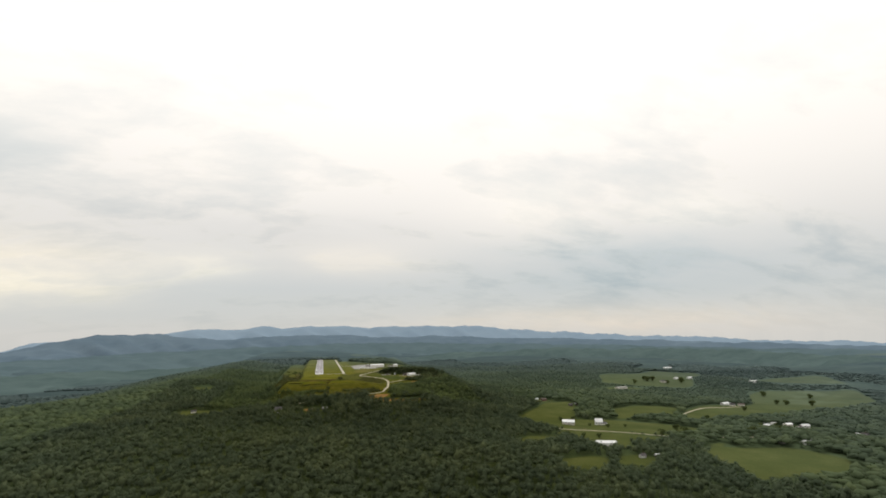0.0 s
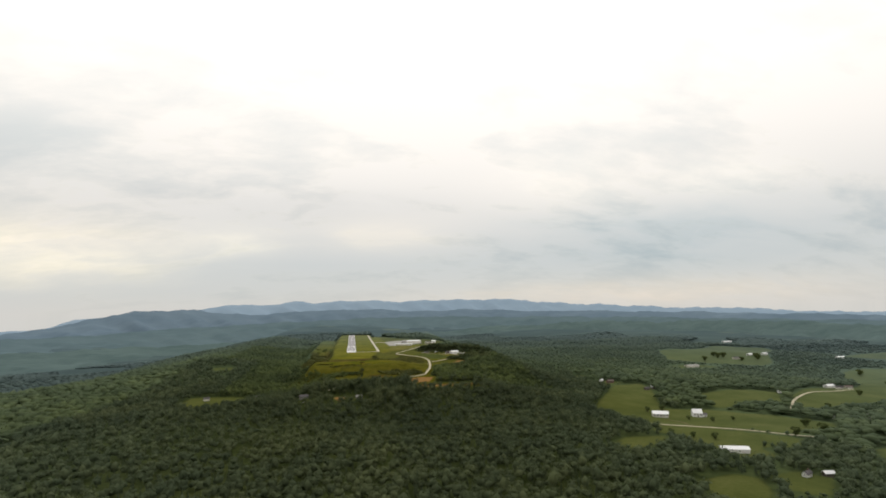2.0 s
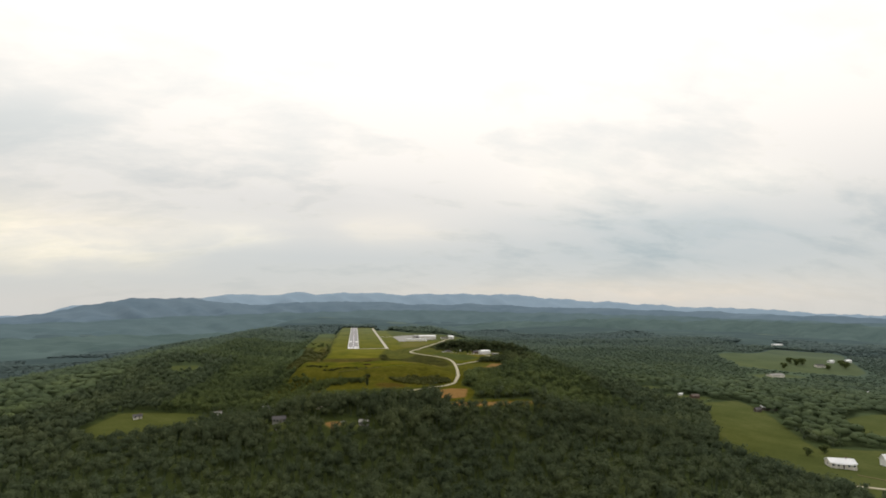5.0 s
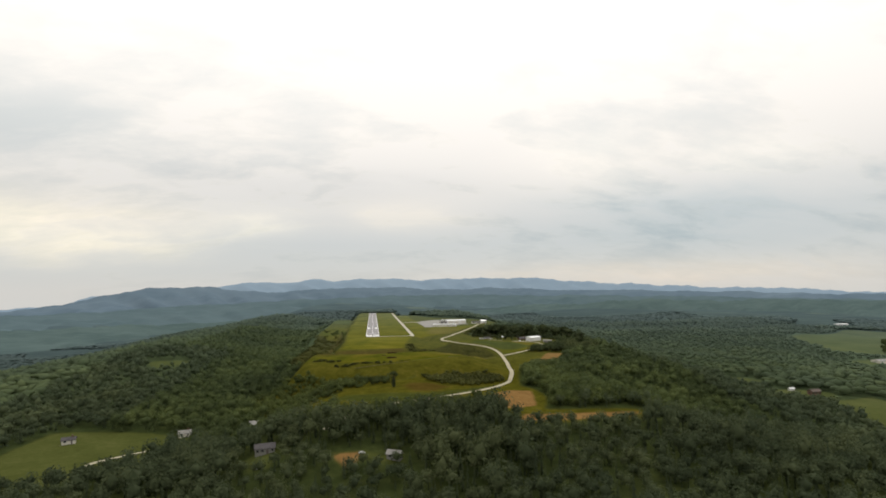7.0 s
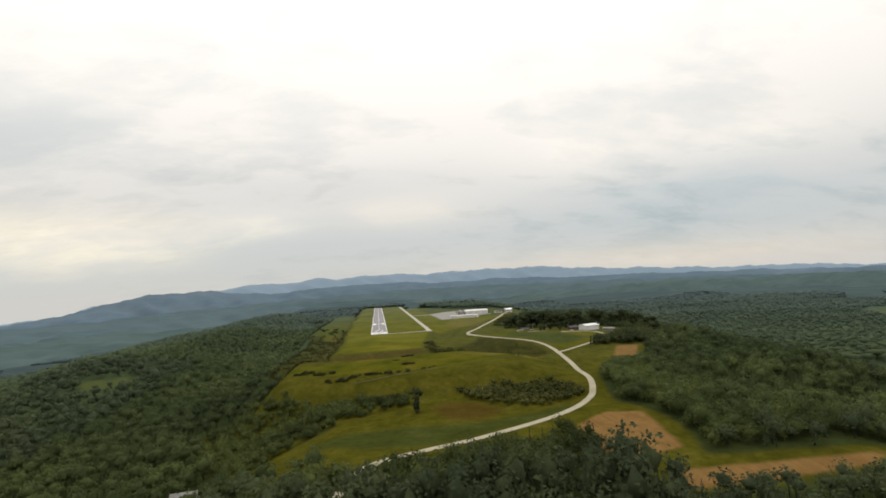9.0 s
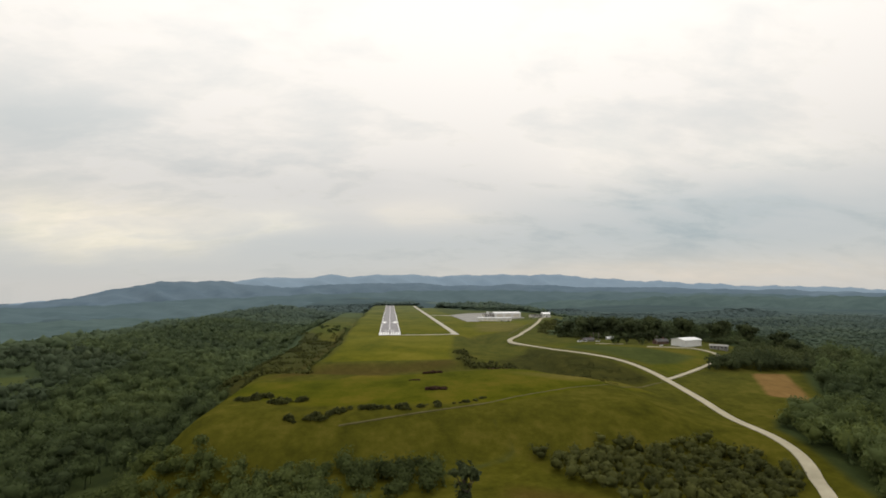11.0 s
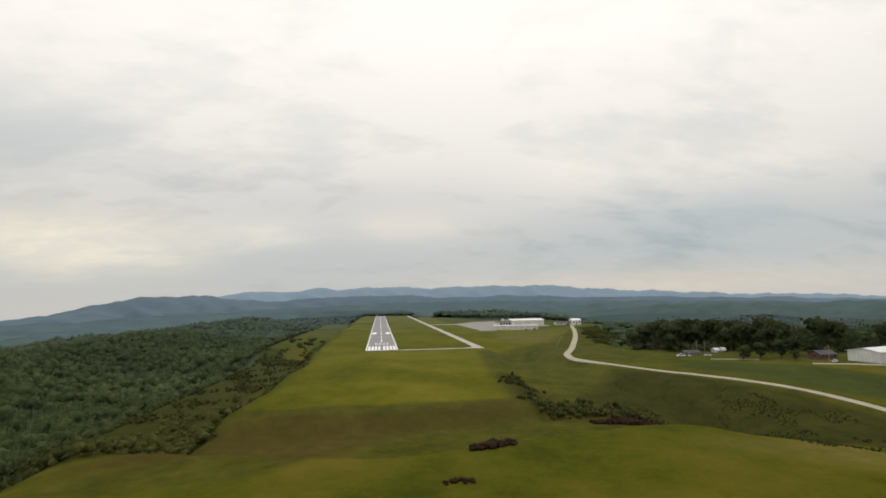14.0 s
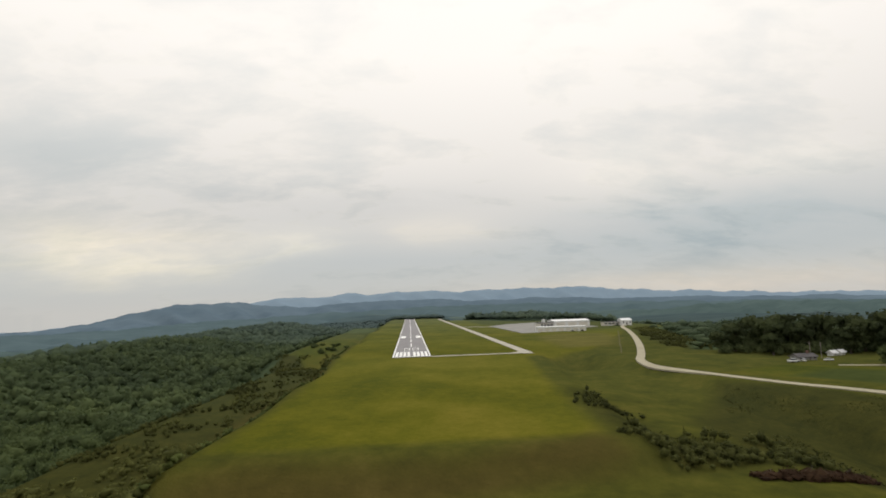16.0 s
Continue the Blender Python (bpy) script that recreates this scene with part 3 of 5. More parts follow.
# ---------------------------------------------------------------- distant hills
def hill_ring(name, radius, depth, stops, rough, material, label, base, seed):
    """A range of hills round the land: its crest follows a profile of elevation by bearing."""
    az = np.arange(-180, 180, 0.3)
    el = np.interp(az, [s[0] for s in stops], [s[1] for s in stops])
    for n, (f, a) in enumerate(((0.9, 0.5), (2.3, 0.3), (5.1, 0.22), (11.0, 0.12))):
        el = el + rough * a * np.sin(az * f + seed * (n + 1.7)) * np.sin(az * f * 0.37 + seed + n)
    rows, verts = 14, []
    a = np.radians(az)
    for r in range(rows + 3):
        u = r / rows
        rad = radius - depth * (1 - u) + depth * 0.10 * np.sin(az * 1.3 + seed + r * 0.5) * (1 - u)
        crest = 30 + radius * np.tan(np.radians(el))
        lift = u ** 1.25 if u <= 1 else 1 - (u - 1) * 3.0
        fold = 0.10 * (crest - base) * np.sin(az * 2.1 + r * 0.8 + seed) * np.sin(u * math.pi) * (u < 1)
        verts.append(np.stack([rad * np.sin(a), -300 + rad * np.cos(a), base + (crest - base) * lift + fold], 1))
    m = len(az)
    i = (np.arange(rows + 2)[:, None] * m + np.arange(m)[None, :]).ravel()
    j = (np.arange(rows + 2)[:, None] * m + (np.arange(m)[None, :] + 1) % m).ravel()
    me = mesh_arrays(name, np.concatenate(verts), np.stack([i, i + m, j + m, j], 1), material, True)
    return tagged(new(name, me), label, "hills", kind="structure")


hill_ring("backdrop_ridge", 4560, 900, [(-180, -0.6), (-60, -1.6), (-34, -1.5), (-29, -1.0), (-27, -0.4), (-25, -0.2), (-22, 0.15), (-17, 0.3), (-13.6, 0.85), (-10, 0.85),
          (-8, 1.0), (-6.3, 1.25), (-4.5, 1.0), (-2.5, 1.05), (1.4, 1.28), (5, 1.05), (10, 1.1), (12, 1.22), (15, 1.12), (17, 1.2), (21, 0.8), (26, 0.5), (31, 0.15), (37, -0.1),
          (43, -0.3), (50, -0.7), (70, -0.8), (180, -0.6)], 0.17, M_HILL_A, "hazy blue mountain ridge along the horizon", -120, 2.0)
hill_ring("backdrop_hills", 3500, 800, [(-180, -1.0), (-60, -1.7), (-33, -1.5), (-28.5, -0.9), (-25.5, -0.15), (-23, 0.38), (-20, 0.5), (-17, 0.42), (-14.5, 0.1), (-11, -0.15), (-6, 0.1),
          (-2, 0.25), (2, 0.3), (7, -0.1), (13, 0.1), (20, -0.2), (30, -0.35), (40, -0.6), (55, -1.0), (180, -1.0)], 0.16, M_HILL_B, "wooded hills below the far ridge, blue with haze", -110, 4.4)
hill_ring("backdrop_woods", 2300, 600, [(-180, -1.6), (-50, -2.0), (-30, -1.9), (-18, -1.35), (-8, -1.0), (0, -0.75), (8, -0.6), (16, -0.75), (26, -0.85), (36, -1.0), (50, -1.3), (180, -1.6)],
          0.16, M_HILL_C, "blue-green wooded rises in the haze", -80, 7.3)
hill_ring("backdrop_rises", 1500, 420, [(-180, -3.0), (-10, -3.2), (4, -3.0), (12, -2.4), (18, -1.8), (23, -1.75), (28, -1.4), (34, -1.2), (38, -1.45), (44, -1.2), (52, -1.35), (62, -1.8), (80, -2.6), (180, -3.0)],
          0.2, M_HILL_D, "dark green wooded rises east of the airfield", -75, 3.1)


# ---------------------------------------------------------------- runway, taxiway, apron, roads
def draped(name, x0, x1, y0, y1, lift, material, parent=None, step=6.0, thick=0.3):
    """A thin slab that follows the ground."""
    xs = np.linspace(x0, x1, max(2, int((x1 - x0) / 3) + 1))
    ys = np.linspace(y0, y1, max(2, int((y1 - y0) / step) + 1))
    bm = bmesh.new()
    top = [[bm.verts.new((x, y, float(ground_z(x, y)) + lift)) for x in xs] for y in ys]
    for a, b in zip(top, top[1:]):
        for i in range(len(xs) - 1):
            bm.faces.new((a[i], a[i + 1], b[i + 1], b[i]))
    edge = [e for e in bm.edges if e.is_boundary]
    low = bmesh.ops.extrude_edge_only(bm, edges=edge)["geom"]
    for v in low:
        if isinstance(v, bmesh.types.BMVert):
            v.co.z -= thick
    bmesh.ops.recalc_face_normals(bm, faces=bm.faces)
    return part(name, bm, material, parent)


def smooth_line(points, step=1.5):
    """Points along a Catmull-Rom curve."""
    p = [Vector(q) for q in points]
    p = [2 * p[0] - p[1]] + p + [2 * p[-1] - p[-2]]
    out = []
    for a, b, c, d in zip(p, p[1:], p[2:], p[3:]):
        n = max(2, int((c - b).length / step))
        for i in range(n):
            u = i / n
            out.append(0.5 * (2 * b + (c - a) * u + (2 * a - 5 * b + 4 * c - d) * u * u + (3 * b - a - 3 * c + d) * u ** 3))
    return out + [p[-2]]


def ribbon(name, points, width, material, label, category, lift=0.14, thick=0.5, ragged=0.0):
    line = smooth_line(points)
    bm, rows = bmesh.new(), []
    rng = random.Random(name)
    for i, c in enumerate(line):
        d = (line[min(i + 1, len(line) - 1)] - line[max(i - 1, 0)]).normalized()
        side = Vector((d.y, -d.x))
        row = []
        for u in (-0.5, 0.0, 0.5):
            q = c + side * width * (u + (rng.uniform(-ragged, ragged) if u else 0))
            row.append([q.x, q.y, float(ground_z(q.x, q.y))])
        level = (row[0][2] + row[1][2] + row[2][2]) / 3
        rows.append([bm.verts.new((x, y, max(z, level) + lift)) for x, y, z in row])
    for a, b in zip(rows, rows[1:]):
        for i in range(2):
            bm.faces.new((a[i], a[i + 1], b[i + 1], b[i]))
    for v in bmesh.ops.extrude_edge_only(bm, edges=[e for e in bm.edges if e.is_boundary])["geom"]:
        if isinstance(v, bmesh.types.BMVert):
            v.co.z -= thick
    bmesh.ops.recalc_face_normals(bm, faces=bm.faces)
    return tagged(part(name, bm, material, None), label, category, kind="structure")


RW = 4.86
runway = tagged(draped("runway", -RW, RW, 0, 441.5, 0.12, M_ASPHALT), "grey asphalt runway with white painted markings", "runway", kind="structure")


def marking(name, x0, x1, y0, y1):
    return draped(name, x0, x1, y0, y1, 0.14, M_PAINT, runway, thick=0.015)


for side in (-1, 1):
    for n in range(4):
        cx = side * (0.75 + 1.02 * n)
        marking("threshold_stripe", cx - 0.33, cx + 0.33, 1.6, 14.5)
    marking("edge_stripe", side * 4.62 - 0.17, side * 4.62 + 0.17, 0.6, 441)
    marking("aiming_mark", side * 3.1 - 0.95, side * 3.1 + 0.95, 80, 95)
    for n, (a, b) in enumerate(((-1.0, -0.72), (0.72, 1.0))):
        marking("number_bar", side * 1.25 + a * 0.9, side * 1.25 + b * 0.9, 20.5, 27.5)
    marking("number_bar", side * 1.25 - 0.62, side * 1.25 + 0.62, 20.5, 21.3)
    marking("number_bar", side * 1.25 - 0.62, side * 1.25 + 0.62, 26.7, 27.5)
    for n in range(4):
        cx = side * (0.75 + 1.02 * n)
        marking("threshold_stripe", cx - 0.33, cx + 0.33, 427, 440)
marking("threshold_bar", -4.8, 4.8, 0.15, 1.2)
for n in range(18):
    marking("centre_stripe", -0.2, 0.2, 33 + n * 22, 33 + n * 22 + 13.5)

taxiway = tagged(draped("taxiway", 27.9, 30.4, -1.6, 400, 0.12, M_CONCRETE), "pale concrete taxiway beside the runway", "taxiway", kind="structure")
tagged(draped("taxiway_link", 4.9, 27.85, -0.8, 0.7, 0.10, M_CONCRETE), "narrow pale paved link from the runway to the taxiway", "taxiway", kind="structure")


def paved(name, poly, lift, material, label, category):
    bm = bmesh.new()
    cx, cy = sum(p[0] for p in poly) / len(poly), sum(p[1] for p in poly) / len(poly)
    ring = [bm.verts.new((x, y, float(ground_z(x, y)) + lift)) for x, y in poly]
    mid = bm.verts.new((cx, cy, float(ground_z(cx, cy)) + lift))
    for a, b in zip(ring, ring[1:] + ring[:1]):
        bm.faces.new((a, b, mid))
    for v in bmesh.ops.extrude_edge_only(bm, edges=[e for e in bm.edges if e.is_boundary])["geom"]:
        if isinstance(v, bmesh.types.BMVert):
            v.co.z -= 0.4
    bmesh.ops.recalc_face_normals(bm, faces=bm.faces)
    return tagged(part(name, bm, material, None), label, category, kind="structure")


paved("taxiway_corner", [(24.5, 0.72), (27.88, 0.72), (27.88, 5.5), (27.0, 2.4)], 0.11, M_CONCRETE, "rounded concrete corner where taxiway and link meet", "taxiway")
paved("apron", [(46, 168), (47, 86), (54.5, 86.5), (58.8, 96), (77, 94), (81, 112), (93, 122), (93, 160), (88, 206), (60, 190)], 0.16, M_APRON, "grey concrete aircraft apron before the hangars", "apron")
ribbon("taxiway_spur", [(30, 168), (40, 166), (47, 160)], 3, M_CONCRETE, "short concrete spur joining taxiway and apron", "taxiway", 0.11)
ROAD = [(112, 128), (105, 120), (98, 103), (92, 85), (77, 45), (64.5, 14), (54.5, -9), (48.7, -21), (46.8, -27.5), (46.6, -33), (49, -42.5), (55, -56.5), (63, -65.5), (68, -73), (70.2, -81), (70.7, -91), (70, -101), (68.9, -111),
        (67.6, -121), (65.8, -131), (63.8, -142), (61.2, -152), (58.4, -159), (54, -166.2), (46.5, -175.5), (36.5, -184), (20.5, -192.8), (8, -197.6), (1, -200.5), (-4, -205), (-7, -213), (-14, -222)]
ribbon("road", ROAD, 1.8, M_ROAD, "winding pale paved road up to the airfield", "road", 0.1, 0.3)
ribbon("track_to_buildings", [(70.6, -100), (77.5, -95.3), (87, -88.3), (94, -82.8), (100.2, -77.3), (102.8, -72), (102.3, -67.5), (100, -63.5), (96, -61.5), (91, -58.8), (88, -56.5)], 1.25, M_ROAD,
       "pale gravel lane to the metal building and houses", "road", 0.12)
ribbon("lawn_path", [(84.5, -45.8), (80, -43), (76, -41)], 0.9, M_ROAD, "short pale path on the lawn by the houses", "path", 0.1)
ribbon("field_track", [(68.6, -102), (64.2, -104.3), (60.5, -106.6), (52, -114), (44.5, -121.5), (40, -123.6), (36, -124.8), (31, -127.5), (26.5, -129.8), (22.3, -132.4), (17.5, -135.8), (13, -137.6), (0, -140.5), (-8, -142)], 0.4, M_DIRT, "worn dirt track across the grass knoll", "track", 0.03, ragged=0.12)
ribbon("verge_drain", [(50.5, -7), (53.6, 0.4), (61, 19), (68.7, 37.6), (77, 58), (85.3, 78.4)], 0.28, M_DIRT, "pale earth drain in the grass beside the road", "drain", 0.06)
FARM_WAY = [(152, -300), (168, -305), (185, -311), (206, -323), (224, -339), (252, -352), (290, -365)]
HILL_WAY = [(280, -270), (295, -258), (312, -242), (332, -226), (355, -211), (385, -197), (430, -182)]
ribbon("farm_lane", FARM_WAY, 1.5, M_ROAD, "pale farm lane past the farmhouse", "road", 0.15)
ribbon("farm_drive", [(181, -309), (184, -300), (178, -292)], 1.3, M_DIRT, "short dirt drive to the farmhouse", "track", 0.1)
ribbon("hill_lane", HILL_WAY, 1.8, M_ROAD, "pale lane curving over a pasture", "road", 0.15)
ribbon("clearing_lane", [(-77, -224), (-74.5, -218), (-66, -208)], 1.4, M_ROAD, "pale lane into a small clearing", "track", 0.1)

# ---------------------------------------------------------------- trees
def sphere_mesh(levels):
    bm = bmesh.new()
    bmesh.ops.create_icosphere(bm, subdivisions=levels, radius=1.0)
    v = np.array([q.co[:] for q in bm.verts])
    f = np.array([[q.index for q in t.verts] for t in bm.faces])
    bm.free()
    return v, f


def crown_shape(rng, levels, sprays, tall, lobes=6, heart=0.62, leafy=(0.18, 0.36)):
    """A lumpy crown with sprays of leaves standing off it; about one wide, its middle at the origin."""
    v, f = sphere_mesh(levels)
    pushes = []
    for _ in range(lobes):
        d = rng.normal(size=3)
        d[2] = d[2] * 0.7 + 0.25
        pushes.append((d / np.linalg.norm(d), rng.uniform(0.18, 0.42)))
    swell = lambda q: 0.62 + sum(a * np.clip((q @ d - 0.45) / 0.55, 0, 1) for d, a in pushes)  # noqa: E731
    core = v * (swell(v) * heart / 0.62 * rng.uniform(0.86, 1.12, len(v)))[:, None] * [1, 1, tall]
    core[:, 2] = np.where(core[:, 2] < 0, core[:, 2] * 0.7, core[:, 2])
    vs, fs, off = [core], [f], len(core)
    for _ in range(sprays):
        d = rng.normal(size=3)
        d[2] = abs(d[2]) if rng.random() < 0.5 else d[2]
        d /= np.linalg.norm(d)
        c = d * swell(d) * rng.uniform(0.74, 1.03) * [1, 1, tall if d[2] > 0 else 0.7 * tall]
        n = d + rng.normal(size=3) * 0.55 + [0, 0, 0.35]
        n /= np.linalg.norm(n)
        a = np.cross(n, rng.normal(size=3))
        a /= np.linalg.norm(a)
        b = np.cross(n, a)
        s = rng.uniform(*leafy)
        q = [c + s * (a * math.cos(w) + b * math.sin(w) * 0.8) * rng.uniform(0.6, 1.25) + n * rng.uniform(-0.12, 0.12) for w in (0.2, 1.7, 3.3, 4.9)]
        vs.append(np.array(q))
        fs.append(np.array([[0, 1, 2], [0, 2, 3]]) + off)
        off += 4
    return np.concatenate(vs), np.concatenate(fs)


def conifer_shape(rng, tiers, sides):
    """A pointed crown of ragged drooping boughs round a thin core, one high on each side of the origin."""
    vs, fs, off = [], [], 0
    ring = [(0.16 * math.cos(w), 0.16 * math.sin(w), -1.0) for w in (0, 2.1, 4.2)] + [(0, 0, 1.0)]
    vs.append(np.array(ring))
    fs.append(np.array([[0, 1, 3], [1, 2, 3], [2, 0, 3]]))
    off = 4
    for k in range(tiers):
        u = k / tiers
        z0, rad = -0.95 + 1.8 * u, 0.70 * (1 - u) ** 0.8 + 0.07
        for s in range(max(4, round(sides * (1 - 0.5 * u)))):
            w = rng.uniform(0, 6.28)
            r, d, half = rad * rng.uniform(0.55, 1.2), rng.uniform(-0.16, 0.02), rng.uniform(0.22, 0.42)
            tip = (r * math.cos(w), r * math.sin(w), z0 + d)
            mid = 0.55 * r
            vs.append(np.array([(0, 0, z0 + 0.24), (mid * math.cos(w - half), mid * math.sin(w - half), z0 + rng.uniform(-0.02, 0.12)), tip, (mid * math.cos(w + half), mid * math.sin(w + half), z0 + rng.uniform(-0.02, 0.12))]))
            fs.append(np.array([[0, 1, 2], [0, 2, 3]]) + off)
            off += 4
    return np.concatenate(vs), np.concatenate(fs)


def woodland(name, spots, shapes, heights, widths, material, label, seed, trunk=False, conifers=0.0, spires=None, lift=0.62, category="trees", remote=1.0, mist=0.0):
    """Many trees as one mesh: spots are rows of x, y."""
    rng = np.random.default_rng(seed)
    vs, fs, tone, far, off = [], [], [], [], 0
    zs = ground_z(spots[:, 0], spots[:, 1])
    patch = 0.5 + 0.5 * roll_noise(spots[:, 0], spots[:, 1], 70, 24.0) + 0.38 * roll_noise(spots[:, 0], spots[:, 1], 23, 22.0) + 0.45 * bump(spots[:, 0], spots[:, 1], -52, -325, 42, 62)
    # mist adds painted haze to the leaf colour; remote scales the distance part
    reach, size = haze_distance(spots[:, 0], spots[:, 1]) * remote + mist, how_high(spots[:, 0], spots[:, 1])
    for (x, y), z, pt, fr, hs in zip(spots, zs, patch, reach, size):
        u = rng.beta(1.4, 2.1)
        h, w, a = hs * (heights[0] + u * (heights[1] - heights[0])), hs ** 0.6 * (widths[0] + (0.6 * u + 0.4 * rng.random()) * (widths[1] - widths[0])), rng.uniform(0, 6.28)
        if spires and rng.random() < conifers:
            v, f = spires[rng.integers(len(spires))]
            h, sx, sz, mid = h * 1.12, w * 0.62, h * 0.52, 0.52
            t = np.clip(0.35 * pt + rng.uniform(-0.1, 0.22), 0, 1)
        else:
            v, f = shapes[rng.integers(len(shapes))]
            sx, sz, mid = w, max(w * rng.uniform(0.85, 1.15), 0.40 * h), lift
            t = np.clip(0.62 * pt + rng.normal(0.17, 0.12), 0, 1)
        ca, sa = math.cos(a) * sx, math.sin(a) * sx
        vs.append(np.stack([x + v[:, 0] * ca - v[:, 1] * sa, y + v[:, 0] * sa + v[:, 1] * ca, z + h * mid + v[:, 2] * sz], 1))
        fs.append(f + off)
        tone.append(np.full(len(v), t))
        far.append(np.full(len(v), fr))
        off += len(v)
        if trunk:
            r = 0.035 * h
            tv = np.array([(x + r * q * math.cos(w3), y + r * q * math.sin(w3), z - 0.3 + zz) for zz, q in ((0, 1.0), (h * 0.6, 0.5)) for w3 in (0, 2.1, 4.2)])
            vs.append(tv)
            fs.append(np.array([[0, 1, 4], [0, 4, 3], [1, 2, 5], [1, 5, 4], [2, 0, 3], [2, 3, 5]]) + off)
            tone.append(np.zeros(6))
            far.append(np.full(6, fr))
            off += 6
    me = mesh_arrays(name, np.concatenate(vs), np.concatenate(fs), material, True, [("tone", np.concatenate(tone)), ("away", np.concatenate(far))])
    return tagged(new(name, me), label, category, kind="stuff")


shape_rng = np.random.default_rng(5)
NEAR = [crown_shape(shape_rng, 1, 18, t, 7, 0.47, (0.16, 0.3)) for t in (0.95, 1.1, 1.25, 1.0, 1.15, 0.9)]
MID = [crown_shape(shape_rng, 0, 2, t, 4, 0.6) for t in (0.42, 0.5, 0.58, 0.45, 0.5, 0.55)]
FAR = [crown_shape(shape_rng, 0, 0, t, 4) for t in (0.24, 0.3, 0.27)]
FINE = [crown_shape(shape_rng, 1, 120, t, 8, 0.5, (0.08, 0.18)) for t in (0.95, 1.1, 1.25, 1.0, 1.15, 0.9)]
LEAFY = [crown_shape(shape_rng, 0, 100, t, 8, 0.40, (0.09, 0.21)) for t in (0.95, 1.1, 1.2, 1.0)]
SOUTH = [crown_shape(shape_rng, 0, 24, t, 7, 0.47, (0.16, 0.3)) for t in (0.95, 1.1, 1.25, 1.0, 1.15, 0.9)]
LOW = [crown_shape(shape_rng, 0, 9, t, 5, 0.5, (0.16, 0.32)) for t in (0.6, 0.8, 0.7)]
SPIRES = [conifer_shape(shape_rng, 8, 7) for _ in range(3)]


def scatter(x0, x1, y0, y1, step, seed):
    rng = np.random.default_rng(seed)
    xs, ys = np.meshgrid(np.arange(x0, x1, step), np.arange(y0, y1, step * 0.87))
    xs = xs + (np.arange(ys.shape[0])[:, None] % 2) * step * 0.5
    p = np.stack([xs.ravel(), ys.ravel()], 1)
    return p + rng.uniform(-0.52, 0.52, p.shape) * step


def wooded(p, gap=1.2):
    """Spots that are under trees: off the airfield, the pastures, the lanes and the house plots."""
    x, y = p[:, 0], p[:, 1]
    edge = 1.5 * roll_noise(x, y, 17, 9.0)
    clear = np.maximum(union_distance(x, y, [AIRFIELD, APRON_LAND, SCRUB, SHRUB_PATCH, ROADSIDE, SLOPE, LANE_WOOD]), union_distance(x, y, PASTURES)) + edge
    keep = clear < -gap
    for line in (ROAD, FARM_WAY, HILL_WAY):
        pts = np.array([q[:] for q in smooth_line(line, 4.0)])
        near = np.full(len(x), 1e9)
        for qx, qy in pts:
            near = np.minimum(near, (x - qx) ** 2 + (y - qy) ** 2)
        keep &= near > 9.0
    return p[keep]


def in_view(p):
    """Spots that the flight can pass in view: a wide fan north of its start."""
    a = np.degrees(np.arctan2(p[:, 0], p[:, 1] + 645))
    return p[(a > -36) & (a < 58)]


p = in_view(wooded(scatter(-150, 215, -470, -20, 3.2, 11)))
p = p[(polygon_distance(p[:, 0], p[:, 1], HAMLET) < 0) | (np.random.default_rng(19).random(len(p)) < 0.92)]
near = (p[:, 1] > -250) & (np.abs(p[:, 0] - 25) < 115)
belt = (p[:, 1] < -207) & (p[:, 1] > -330) & (np.abs(p[:, 0] - 30) < 120)
near &= ~belt
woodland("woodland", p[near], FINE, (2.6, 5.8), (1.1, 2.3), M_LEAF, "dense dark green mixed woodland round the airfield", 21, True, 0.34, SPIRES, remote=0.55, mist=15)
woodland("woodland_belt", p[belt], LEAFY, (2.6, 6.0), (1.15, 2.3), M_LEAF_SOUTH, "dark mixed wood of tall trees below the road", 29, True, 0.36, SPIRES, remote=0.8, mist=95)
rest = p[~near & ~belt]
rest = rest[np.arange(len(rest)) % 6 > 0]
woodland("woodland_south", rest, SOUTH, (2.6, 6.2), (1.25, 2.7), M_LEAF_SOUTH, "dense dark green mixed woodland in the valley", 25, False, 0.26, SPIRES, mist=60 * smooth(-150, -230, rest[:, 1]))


def thicket(poly, step, heights, widths, fill, seed, label, leaf=None, mist=0.0):
    """Scrub of uneven height that fills a stretch of ground, with gaps."""
    xs, ys = [q[0] for q in poly], [q[1] for q in poly]
    q = scatter(min(xs), max(xs), min(ys), max(ys), step, seed)
    holes = roll_noise(q[:, 0], q[:, 1], 11, seed * 0.7) + 0.5 * roll_noise(q[:, 0], q[:, 1], 4.3, seed * 0.3)
    q = q[(polygon_distance(q[:, 0], q[:, 1], poly) + 1.5 * holes > 0) & (holes > fill)]
    road = np.array([v[:] for v in smooth_line(ROAD, 1.5)])
    q = q[np.min((q[:, None, 0] - road[None, :, 0]) ** 2 + (q[:, None, 1] - road[None, :, 1]) ** 2, axis=1) > 4.5]
    woodland("scrub_thicket", q, LEAFY if widths[1] > 1.35 else NEAR if widths[1] > 0.5 else LOW, heights, widths, leaf or M_LEAF, label, seed, False, 0.06, SPIRES, 0.42, "bushes", 0.0, mist)


